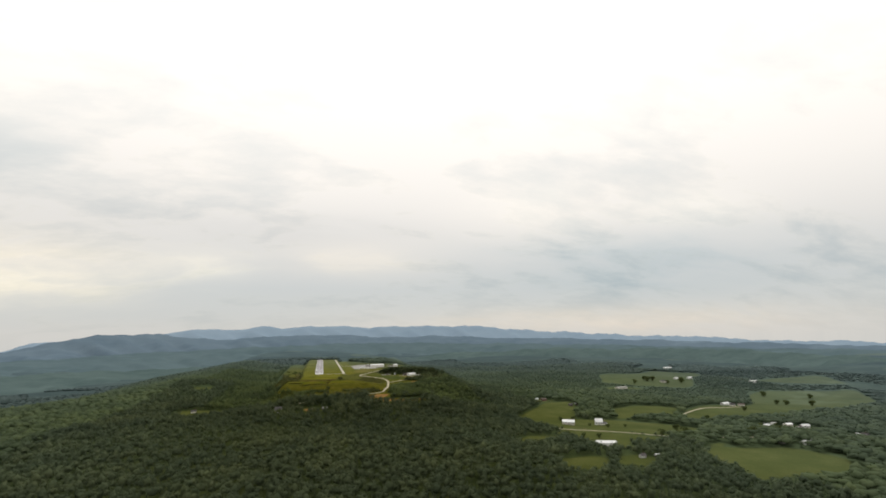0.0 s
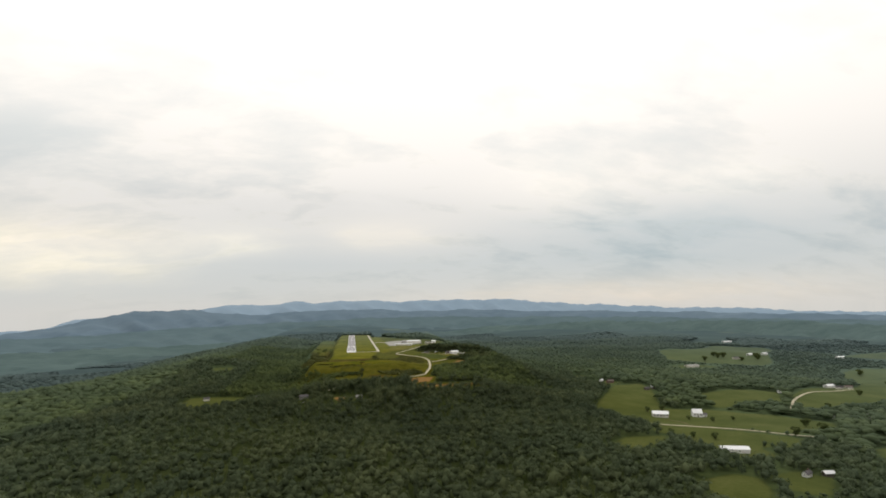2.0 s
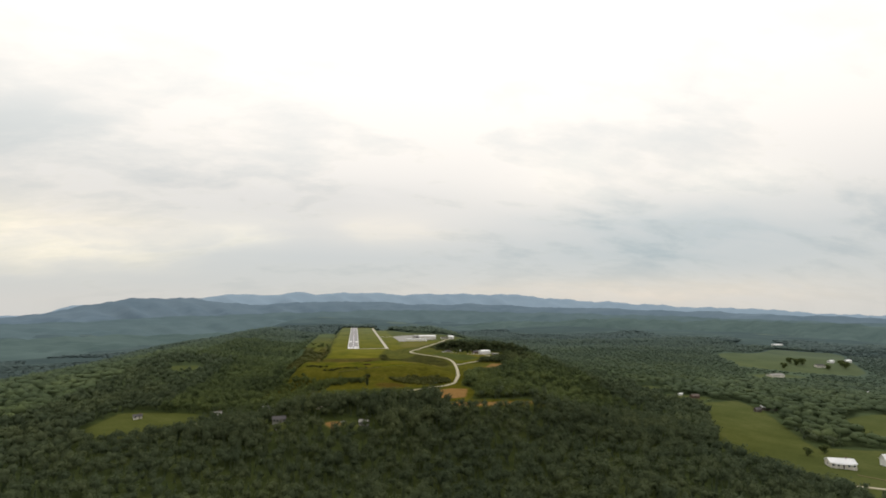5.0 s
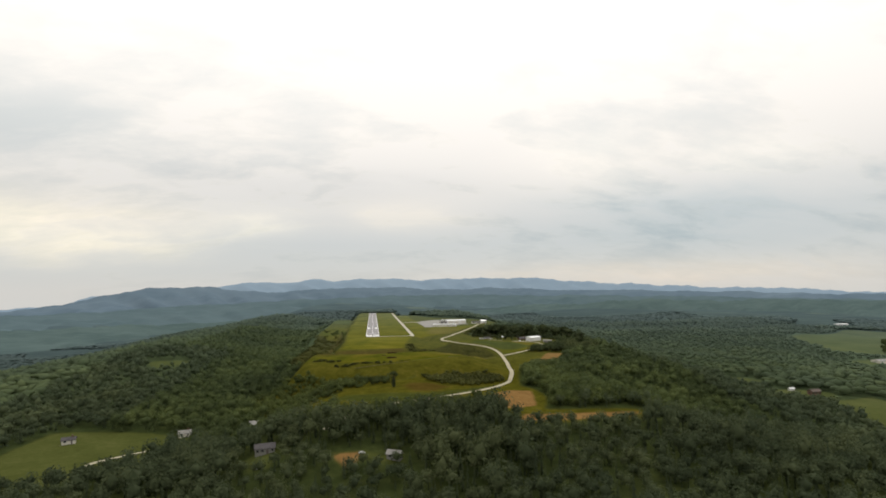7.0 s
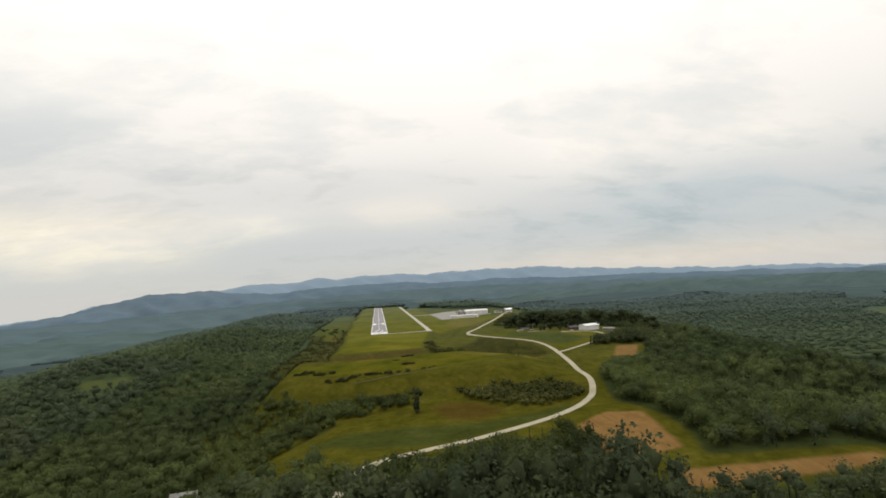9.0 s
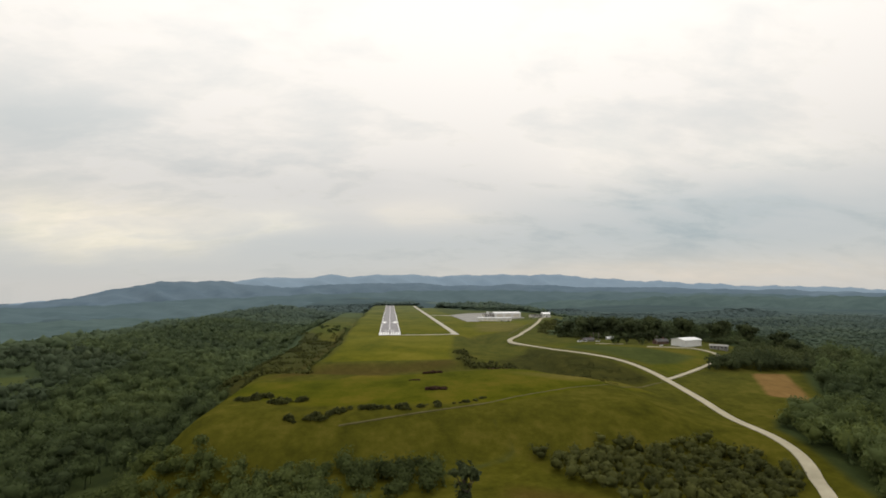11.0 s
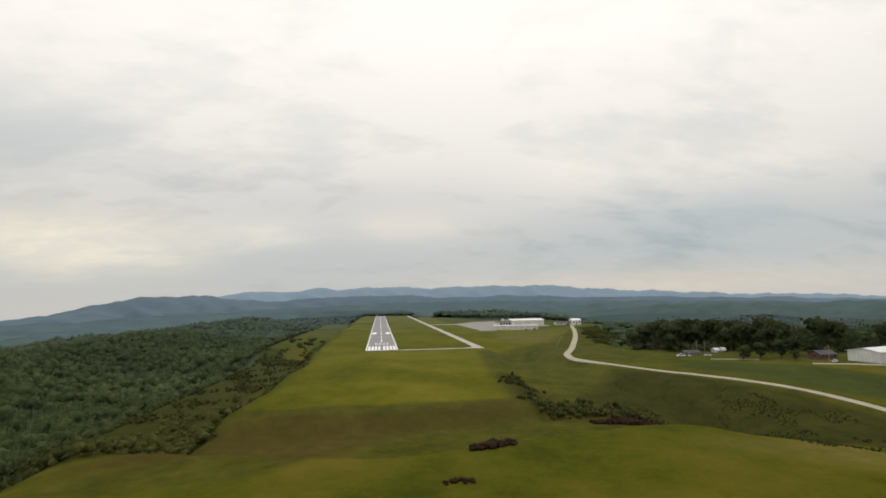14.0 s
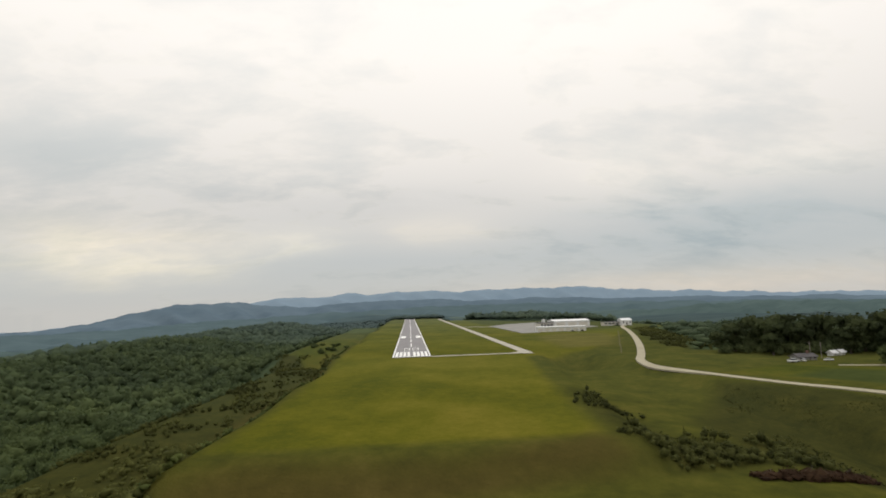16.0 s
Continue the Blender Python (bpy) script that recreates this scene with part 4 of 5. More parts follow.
thicket(SHRUB_PATCH, 1.7, (1.2, 2.8), (0.7, 1.3), -1.1, 51, "low olive scrub thicket on rough grass", M_SCRUB)
thicket(SCRUB, 2.0, (1.3, 3.8), (0.9, 1.6), -0.55, 52, "dark green young trees and scrub in a hollow")
thicket(SHELF, 1.3, (0.3, 2.3), (0.28, 1.2), 0.12, 53, "olive scrub on the shelf below the grass strip", M_SCRUB)
thicket([(-19.5, -86), (-19, -40), (-20, 20), (-22, 60), (-24, 60), (-22.5, 20), (-22, -40), (-23, -88)], 0.9, (0.3, 1.3), (0.3, 0.7), -0.6, 63, "dark line of bushes along the edge of the grass strip")
thicket(GULLY, 0.9, (0.3, 1.6), (0.22, 0.75), 0.0, 54, "low olive scrub along a grassy gully", M_SCRUB)
thicket(BANK, 0.62, (0.04, 0.22), (0.10, 0.27), 0.2, 55, "patchy low scrub on the bank below the road", M_SCRUB)
thicket(VERGE, 1.3, (0.4, 2.2), (0.5, 1.1), -0.6, 56, "olive scrub on the slope beside the road", M_SCRUB)
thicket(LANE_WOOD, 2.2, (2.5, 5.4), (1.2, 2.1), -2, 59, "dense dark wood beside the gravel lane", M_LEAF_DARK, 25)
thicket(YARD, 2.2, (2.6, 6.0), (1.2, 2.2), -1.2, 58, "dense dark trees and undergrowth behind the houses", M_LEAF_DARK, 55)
thicket(WOOD_EDGE, 2.3, (2.4, 5.6), (1.0, 1.9), -2, 60, "leafy edge of the wood beside the ploughed plots")
thicket(ROADSIDE, 1.9, (1.2, 4.6), (0.7, 1.6), -0.5, 57, "scattered bushes on rough ground below the road")
thicket([(-24, -207), (-8, -210), (8, -209.5), (25, -205.5), (30, -209), (26, -217), (-24, -217)], 1.9, (4.0, 5.6), (1.0, 1.7), -2, 62, "tall young trees screening the foot of the road")
outer = in_view(scatter(-420, 640, -475, 420, 5.5, 12))
tall = scatter(76, 192, -42, 62, 3.0, 17)
tall = tall[(polygon_distance(tall[:, 0], tall[:, 1], TALL_WOOD) > 0) & (polygon_distance(tall[:, 0], tall[:, 1], YARD) < 0) & (polygon_distance(tall[:, 0], tall[:, 1], VERGE) < 0) & (polygon_distance(tall[:, 0], tall[:, 1], AIRFIELD) < -1)]
woodland("woodland_east", tall, FINE, (2.0, 4.2), (1.1, 2.2), M_LEAF_DARK, "tall dark trees on the slope east of the road", 27, True, 0.12, SPIRES, remote=0.8)
outer = outer[polygon_distance(outer[:, 0], outer[:, 1], TALL_WOOD) < 0]
beside = wooded(scatter(-125, -40, -20, 170, 3.6, 16))
woodland("woodland_west", beside, NEAR, (2.6, 5.6), (1.3, 2.6), M_LEAF, "mixed woodland below the west side of the strip", 26, False, 0.10, SPIRES, remote=0.7)
outer = outer[~((outer[:, 0] > -125) & (outer[:, 0] < -40) & (outer[:, 1] > -20) & (outer[:, 1] < 170))]
outer = outer[~((outer[:, 0] > -150) & (outer[:, 0] < 215) & (outer[:, 1] < -20))]
outer = wooded(outer, 2.0)
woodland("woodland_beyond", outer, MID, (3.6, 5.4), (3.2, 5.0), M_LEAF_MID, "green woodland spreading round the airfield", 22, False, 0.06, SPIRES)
rim = in_view(scatter(-820, 1250, -480, 1250, 9, 13))
rim = rim[~((rim[:, 0] > -420) & (rim[:, 0] < 640) & (rim[:, 1] < 420))]
# the woods end raggedly with distance, and leave room for fields
reach = np.hypot(rim[:, 0], rim[:, 1] + 100) + 140 * roll_noise(rim[:, 0], rim[:, 1], 210, 31.0)
rim = rim[(reach < 900) & (union_distance(rim[:, 0], rim[:, 1], PASTURES) < -5)]
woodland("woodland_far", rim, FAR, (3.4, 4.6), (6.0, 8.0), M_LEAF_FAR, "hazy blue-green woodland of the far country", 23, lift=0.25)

wild = scatter(-460, 700, -760, 420, 10, 14)
angle = np.degrees(np.arctan2(wild[:, 0], wild[:, 1] + 645))
wild = wild[(wild[:, 1] < -470) | (((angle < -36) | (angle > 58)) & (wild[:, 0] > -440) & (wild[:, 0] < 660))]
wild = wild[union_distance(wild[:, 0], wild[:, 1], PASTURES) < -4]
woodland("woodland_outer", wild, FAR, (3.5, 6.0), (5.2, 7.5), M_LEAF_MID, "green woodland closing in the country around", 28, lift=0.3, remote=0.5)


# single trees and shrubs
def tree_thing(name, height, width, seed, label, category="tree", leaf=None, spray=150, limbs=6, light=(0.15, 0.6), skirt=False):
    """One tree: tapered trunk, limbs, and a crown of many leafy clumps."""
    rng = np.random.default_rng(seed)
    root = new(name)
    tagged(root, label, category)
    bm = bmesh.new()
    ring = None
    for k in range(6):
        u = k / 5
        r = 0.045 * height * (1 - 0.75 * u)
        c = Vector((0.05 * math.sin(u * 3 + seed), 0.05 * math.cos(u * 2 + seed), -0.3 + u * height * 0.72))
        now = [bm.verts.new(c + Vector((r * math.cos(w), r * math.sin(w), 0))) for w in np.linspace(0, 2 * math.pi, 7)[:-1]]
        if ring:
            for i in range(6):
                bm.faces.new((ring[i], ring[(i + 1) % 6], now[(i + 1) % 6], now[i]))
        ring = now
    part("trunk", bm, M_BARK, root)
    tips = []
    for k in range(limbs):
        w = 6.28 * k / limbs + rng.uniform(-0.4, 0.4)
        base = Vector((0, 0, height * rng.uniform(0.28, 0.55)))
        tip = Vector((math.cos(w) * width * rng.uniform(0.5, 0.8), math.sin(w) * width * rng.uniform(0.5, 0.8), height * rng.uniform(0.55, 0.85)))
        tips.append(tip)
        bm = bmesh.new()
        side = (tip - base).cross(Vector((0, 0, 1))).normalized()
        over = side.cross(tip - base).normalized()
        rows = []
        for u, r in ((0, 0.018 * height), (1, 0.006 * height)):
            c = base.lerp(tip, u)
            rows.append([bm.verts.new(c + r * (side * math.cos(q) + over * math.sin(q))) for q in (0, 2.1, 4.2)])
        for i in range(3):
            bm.faces.new((rows[0][i], rows[0][(i + 1) % 3], rows[1][(i + 1) % 3], rows[1][i]))
        part("limb", bm, M_BARK, root)
    vs, fs, tone, off = [], [], [], 0
    lumps = ([(np.array((0.15 * math.cos(k * 2.4), 0.15 * math.sin(k * 2.4), height * (0.1 + 0.09 * k))), 0.5 * width) for k in range(4)] if skirt else []) + [(np.array(t[:]), rng.uniform(0.34, 0.5) * width) for t in tips] + [(np.array((0, 0, height * 0.74)), 0.62 * width), (np.array((0, 0, height * 0.52)), 0.5 * width), (np.array((0.1, 0, height * 0.34)), 0.6 * width), (np.array((-0.2, 0.2, height * 0.26)), 0.45 * width)]
    for c, r in lumps:
        v, f = crown_shape(rng, 1, spray // len(lumps) + 14, rng.uniform(0.75, 1.0), 4, 0.5)
        vs.append(c + v * r * 1.25)
        fs.append(f + off)
        tone.append(np.full(len(v), rng.uniform(*light)))
        off += len(v)
    crown = new("crown", mesh_arrays("crown", np.concatenate(vs), np.concatenate(fs), leaf or M_LEAF, False, [("tone", np.concatenate(tone))]))
    crown.parent = root
    return root


def shrub_thing(name, width, height, seed, label, leaf):
    """A low spreading bush of many clumps."""
    rng = np.random.default_rng(seed)
    root = tagged(new(name), label, "bush")
    vs, fs, tone, off = [], [], [], 0
    for _ in range(9):
        v, f = crown_shape(rng, 1, 34, rng.uniform(0.7, 1.0), 4, 0.48)
        c = np.array([rng.uniform(-0.6, 0.6) * width, rng.uniform(-0.35, 0.35) * width, height * rng.uniform(0.2, 0.5)])
        vs.append(c + v * height * rng.uniform(0.5, 0.8) * [1.3, 1.2, 1])
        fs.append(f + off)
        tone.append(np.full(len(v), rng.uniform(0.05, 0.6)))
        off += len(v)
    foliage = new("foliage", mesh_arrays("foliage", np.concatenate(vs), np.concatenate(fs), leaf, False, [("tone", np.concatenate(tone))]))
    foliage.parent = root
    bm = bmesh.new()
    for k in range(5):
        w = k * 1.3
        made = bmesh.ops.create_cone(bm, segments=5, radius1=0.05, radius2=0.02, depth=height * 0.8)["verts"]
        bmesh.ops.translate(bm, verts=made, vec=(0.3 * width * math.cos(w), 0.2 * width * math.sin(w), height * 0.25))
    part("stems", bm, M_BARK, root)
    return root


def plant(thing, spots, group="", seed=0):
    """Puts the thing on the first spot and copies on the others: x, y, scale."""
    rng = random.Random(seed)
    for i, (x, y, s) in enumerate(spots):
        m = pose(x, y, float(ground_z(x, y)) - 0.1, 0, 0, rng.uniform(0, 360)) @ Matrix.Scale(s, 4)
        if i == 0:
            thing.matrix_basis = m
            made = thing
        else:
            made = copy_thing(thing, m)
            made.scale = (s, s, s)
        if group:
            made["group"] = group


plant(tree_thing("lone_tree", 6.2, 1.5, 31, "upright dark green tree standing alone in a field", leaf=M_LEAF_DARK, skirt=True), [(8.3, -167.5, 1.15)])
yard = [(98, -33, 1.1), (103, -28, 1.25), (108, -24, 1.2), (93, -25, 1.0), (116, -33, 1.3), (121, -45, 1.2), (126, -55, 1.25), (88, -18, 1.1), (82, -14, 1.0), (120, -25, 1.4), (112, -15, 1.4),
        (128, -68, 1.1), (124, -78, 1.0), (78, -22, 0.8), (102, -16, 1.3), (96, -12, 1.2), (130, -36, 1.3), (72, -12, 0.8), (86.9, -43.4, 0.62), (91.2, -44.6, 0.7), (95.8, -43, 0.72), (99, -40, 0.8)]
yard = [(x, y, 1.2 * s) for x, y, s in yard] + [(80, -19, 1.55), (86, -14, 1.7), (76, -12, 1.35), (93, -17, 1.65), (84, -8, 1.6), (99, -22, 1.5)]
plant(tree_thing("yard_tree", 5.2, 2.3, 32, "full dark green broadleaf tree behind the houses", leaf=M_LEAF_DARK), yard, "trees behind the houses", 2)
plant(tree_thing("young_tree", 2.6, 1.1, 33, "small light green tree on the lawn", leaf=M_LEAF_MID, spray=90), [(81.4, -44.9, 1.15), (83.8, -42.8, 1.25), (89.5, -50.5, 0.9), (100, -49.5, 0.8)], "young trees on the lawn", 3)
farm = [(425, 2, 1.3), (564, -71, 1.5), (493, -161, 1.2), (502, -164, 1.3), (601, -105, 1.3), (535, -166, 1.4), (404, -210, 1.0), (166, -334, 0.6), (174, -339, 0.7), (219, -339, 1.0), (280, -349, 1.1), (458, 21, 1.6),
        (505, 9, 1.6), (478, 4, 1.2), (240, -334, 1.1), (314, -267, 0.8), (398, -258, 1.0), (205, -297, 0.6), (194, -291, 0.5), (222, -292, 0.5), (470, 26, 1.5), (462, 34, 1.4), (512, 20, 1.4), (317, -318, 0.9), (322, -330, 0.8),
        (306, -322, 0.7), (296, -338, 0.9), (344, -304, 0.8), (196, -262, 0.8), (182, -268, 0.7), (246, -318, 1.0), (158, -328, 0.6)]
plant(tree_thing("field_tree", 4.6, 2.5, 34, "rounded green tree standing in a pasture", leaf=M_LEAF_MID, light=(0.35, 0.8)), farm, "trees in the farm pastures", 4)



def brush_pile(spots, deep, high, seed, label):
    """A mound of cut brush heaped along a line of spots, with dead branches sticking out."""
    rng = np.random.default_rng(seed)
    line = smooth_line(spots, 0.5)
    x0, y0 = line[len(line) // 2]
    root = tagged(empty_at("brush_pile", x0, y0), label, "brush pile", "brush piles")
    z0 = float(ground_z(x0, y0))
    vs, fs, tone, off = [], [], [], 0
    bm = bmesh.new()
    for i, q in enumerate(line):
        u = (i + 0.5) / len(line)
        swell = high * (0.45 + 0.55 * math.sin(math.pi * u) ** 0.6) * rng.uniform(0.8, 1.15)
        for side in (-0.5, 0.0, 0.5):
            x, y = q.x + rng.uniform(-0.3, 0.3), q.y + side * deep + rng.uniform(-0.2, 0.2)
            v, f = crown_shape(rng, 1, 22, rng.uniform(0.7, 0.9), 4, 0.6, (0.10, 0.22))
            size = swell * (0.85 if side == 0 else 0.6)
            vs.append(np.array([x - x0, y - y0, float(ground_z(x, y)) - z0 + 0.25 * size]) + v * size * [1.05, 0.9, 0.75])
            fs.append(f + off)
            tone.append(np.full(len(v), rng.uniform(0.1, 0.75)))
            off += len(v)
        w, lean = rng.uniform(0, 6.28), rng.uniform(25, 70)
        made = bmesh.ops.create_cone(bm, segments=4, radius1=0.025, radius2=0.008, depth=swell * 1.2)["verts"]
        bmesh.ops.transform(bm, verts=made, matrix=pose(q.x - x0, q.y - y0, float(ground_z(q.x, q.y)) - z0 + 0.5 * swell, lean, 0, math.degrees(w)))
    heap = new("mound", mesh_arrays("mound", np.concatenate(vs), np.concatenate(fs), M_DRY, False, [("tone", np.concatenate(tone))]))
    heap.parent = root
    part("dead_branches", bm, M_BARK, root)


brush_pile([(26.3, -89.4), (29, -89.7), (32, -89.4), (34.5, -88.6), (37, -87.6)], 0.9, 1.1, 41, "long low reddish-brown heap of cut brush on grass")
brush_pile([(7.9, -105.0), (9.6, -104.6), (11.8, -103.9)], 1.0, 0.95, 42, "reddish-brown brush heap on the grass knoll")
brush_pile([(7.6, -123.4), (9.3, -123.2), (11.0, -123.3)], 1.1, 1.05, 43, "large rounded reddish-brown brush heap on grass")
brush_pile([(4.5, -113.4), (5.3, -113.2), (6.3, -113.2)], 0.6, 0.55, 44, "small low dark brush heap on the grass knoll")
rng = random.Random(8)
def along(line, step, wide, lo, hi):
    """Uneven spots along a line: x, y, scale."""
    return [(q.x + rng.uniform(-wide, wide), q.y + rng.uniform(-wide, wide), rng.uniform(lo, hi)) for q in smooth_line(line, step)]


hedge = along([(-26.5, -130), (-24, -127.5), (-21.5, -126.5)], 0.9, 0.9, 0.55, 1.0) + along([(-20, -132.5), (-16, -131)], 1.1, 0.7, 0.45, 0.9)
south = along([(-16, -140.5), (-11, -139.8), (-8.5, -138), (-3.5, -136.8), (2.5, -137.6)], 0.8, 0.8, 0.25, 0.7) + along([(4, -137.7), (9, -136.4), (13, -135.2), (17.5, -132)], 1.2, 0.7, 0.2, 0.55)
ditch = [(19.5 + i * 1.2 + rng.uniform(-0.4, 0.4), -81.5 - i * 0.3 + rng.uniform(-1.2, 1.2), rng.uniform(0.35, 0.75)) for i in range(14)]
plant(shrub_thing("scrub_bush", 1.3, 1.5, 43, "olive scrub bush among rough grass", M_SCRUB), hedge + south + ditch, "scrub bushes", 5)
terrace = [(-24 - rng.uniform(0, 20), rng.uniform(55, 110), rng.uniform(0.3, 0.8)) for _ in range(18)]
plant(shrub_thing("bank_bush", 1.5, 1.7, 44, "rounded green bush on the grassy terrace", M_LEAF_MID), terrace, "bushes on the terrace", 6)

# ---------------------------------------------------------------- buildings
def gable(w, d, h, rise, over=0.25, thick=0.1):
    """A gable roof of two slabs, ridge along x."""
    bm = bmesh.new()
    prof = [(-d / 2 - over, h - rise * over / (d / 2)), (0, h + rise), (d / 2 + over, h - rise * over / (d / 2))]
    rows = []
    for x in (-w / 2 - over, w / 2 + over):
        rows.append([bm.verts.new((x, y, z)) for y, z in prof] + [bm.verts.new((x, y, z - thick)) for y, z in reversed(prof)])
    a, b = rows
    n = len(a)
    for i in range(n):
        bm.faces.new((a[i], a[(i + 1) % n], b[(i + 1) % n], b[i]))
    for r in (a, b):
        bm.faces.new((r[0], r[1], r[4], r[5]))
        bm.faces.new((r[1], r[2], r[3], r[4]))
    bmesh.ops.recalc_face_normals(bm, faces=bm.faces)
    return bm


def gabled_walls(w, d, h, rise):
    bm = bmesh.new()
    rows = []
    for x in (-w / 2, w / 2):
        rows.append([bm.verts.new((x, y, z)) for y, z in ((-d / 2, -1.0), (d / 2, -1.0), (d / 2, h), (0, h + rise - 0.06), (-d / 2, h))])
    a, b = rows
    for i in range(5):
        bm.faces.new((a[i], a[(i + 1) % 5], b[(i + 1) % 5], b[i]))
    bm.faces.new(a)
    bm.faces.new(list(reversed(b)))
    bmesh.ops.recalc_face_normals(bm, faces=bm.faces)
    return bm


def framed(name, root, x, y, w, h, z, front, glass, trim=None):
    """A window or door set in a wall: front is -1, 1 (walls along x) or 'l', 'r' (gable walls)."""
    ob = new(name)
    ob.parent = root
    turn = {-1: 0, 1: 180, "l": -90, "r": 90}[front]
    ob.matrix_basis = pose(x, y, z, 0, 0, turn)
    part("pane" if name == "window" else "leaf", boxed(-w / 2, w / 2, -0.03, 0.05, 0, h), glass, ob)
    t = 0.07
    bm = bmesh.new()
    box(bm, -w / 2 - t, -w / 2, -0.06, 0.04, -t, h + t)
    box(bm, w / 2, w / 2 + t, -0.06, 0.04, -t, h + t)
    box(bm, -w / 2, w / 2, -0.06, 0.04, h, h + t)
    box(bm, -w / 2, w / 2, -0.06, 0.04, -t, 0)
    part("frame", bm, trim or M_TRIM, ob)
    return ob


def house(name, x, y, turn, w, d, h, rise, wall, roof, label, category="house", windows=3, door=True, chimney=False, wide_door=0.0, porch=False, group=""):
    root = tagged(empty_at(name, x, y, turn), label, category, group)
    part("wall", gabled_walls(w, d, h, rise), wall, root)
    top = part("roof", gable(w, d, h, rise), roof, root)
    trim = wall if wall in (M_DARKWALL, M_BRICK, M_GREY) else M_TRIM
    if chimney:
        part("chimney", boxed(w * 0.2, w * 0.2 + 0.4, -0.2, 0.2, h, h + rise + 0.5, 0.03), M_BRICK, top)
    for side in (-1, 1):
        for k in range(windows):
            wx = (k + 0.5) / windows * w - w / 2
            if door and side == -1 and k == windows // 2:
                framed("door", root, wx, side * d / 2, min(0.6, h * 0.3), h * 0.72, 0.0, side, M_DARKWALL, trim)
            else:
                framed("window", root, wx, side * d / 2, min(0.7, w / windows * 0.45), h * 0.34, h * 0.42, side, M_GLASS, trim)
    for side, q in ((-1, "l"), (1, "r")):
        if wide_door:
            framed("door", root, side * w / 2, 0, wide_door, h * 0.85, 0.0, q, M_WHITE, trim)
        else:
            framed("window", root, side * w / 2, 0, min(0.7, d * 0.2), h * 0.34, h * 0.42, q, M_GLASS, trim)
    if porch:
        p = part("porch_roof", boxed(-w * 0.35, w * 0.35, -d / 2 - 0.9, -d / 2 - 0.02, h * 0.8, h * 0.86, 0.02), roof, root)
        for px in (-0.33, 0, 0.33):
            part("porch_post", boxed(px * w - 0.05, px * w + 0.05, -d / 2 - 0.85, -d / 2 - 0.75, -0.5, h * 0.8), M_TRIM, root)
    return root


def flat_block(name, x, y, turn, w, d, h, wall, roof, label, category, bays=0, glass=True):
    """A long low flat-roofed building with bays along the front."""
    root = tagged(empty_at(name, x, y, turn), label, category)
    part("wall", boxed(-w / 2, w / 2, -d / 2, d / 2, -1.0, h, 0.02), wall, root)
    part("roof", boxed(-w / 2 - 0.25, w / 2 + 0.25, -d / 2 - 0.25, d / 2 + 0.25, h + 0.003, h + 0.22, 0.03), roof, root)
    for k in range(bays):
        wx = (k + 0.5) / bays * w - w / 2
        framed("door" if not glass else "window", root, wx, -d / 2, w / bays * 0.7, h * (0.75 if not glass else 0.4), 0.05 if not glass else h * 0.4, -1, M_GLASS if glass else M_CREAM)
    return root


def vehicle(name, x, y, turn, paint, label, long=1.6, category="car", group=""):
    """A small parked car with body, cabin, windows and four wheels."""
    root = tagged(empty_at(name, x, y, turn), label, category, group)
    s = long / 4.4
    part("body", boxed(-2.2 * s, 2.2 * s, -0.88 * s, 0.88 * s, 0.3 * s, 0.95 * s, 0.12 * s), paint, root)
    part("cabin", boxed(-1.2 * s, 1.1 * s, -0.78 * s, 0.78 * s, 0.95 * s, 1.5 * s, 0.18 * s), M_GLASS, root)
    part("cabin_roof", boxed(-1.0 * s, 0.9 * s, -0.7 * s, 0.7 * s, 1.5 * s, 1.56 * s, 0.02 * s), paint, root)
    for wx in (-1.35, 1.35):
        for wy in (-0.8, 0.8):
            bm = bmesh.new()
            bmesh.ops.create_cone(bm, cap_ends=True, segments=12, radius1=0.34 * s, radius2=0.34 * s, depth=0.22 * s, matrix=pose(wx * s, wy * s, 0.34 * s, 90))
            part("wheel", bm, M_TYRE, root)
    return root


def pole(name, x, y, h, label, arm=True):
    root = tagged(empty_at(name, x, y), label, "utility pole", "utility poles")
    bm = bmesh.new()
    bmesh.ops.create_cone(bm, cap_ends=True, segments=8, radius1=0.07, radius2=0.05, depth=h + 0.6, matrix=pose(0, 0, h / 2 - 0.3))
    part("shaft", bm, M_POLE, root)
    part("crossarm", boxed(-0.4, 0.4, -0.03, 0.03, h - 0.4, h - 0.32, 0.01), M_POLE, root)
    return root


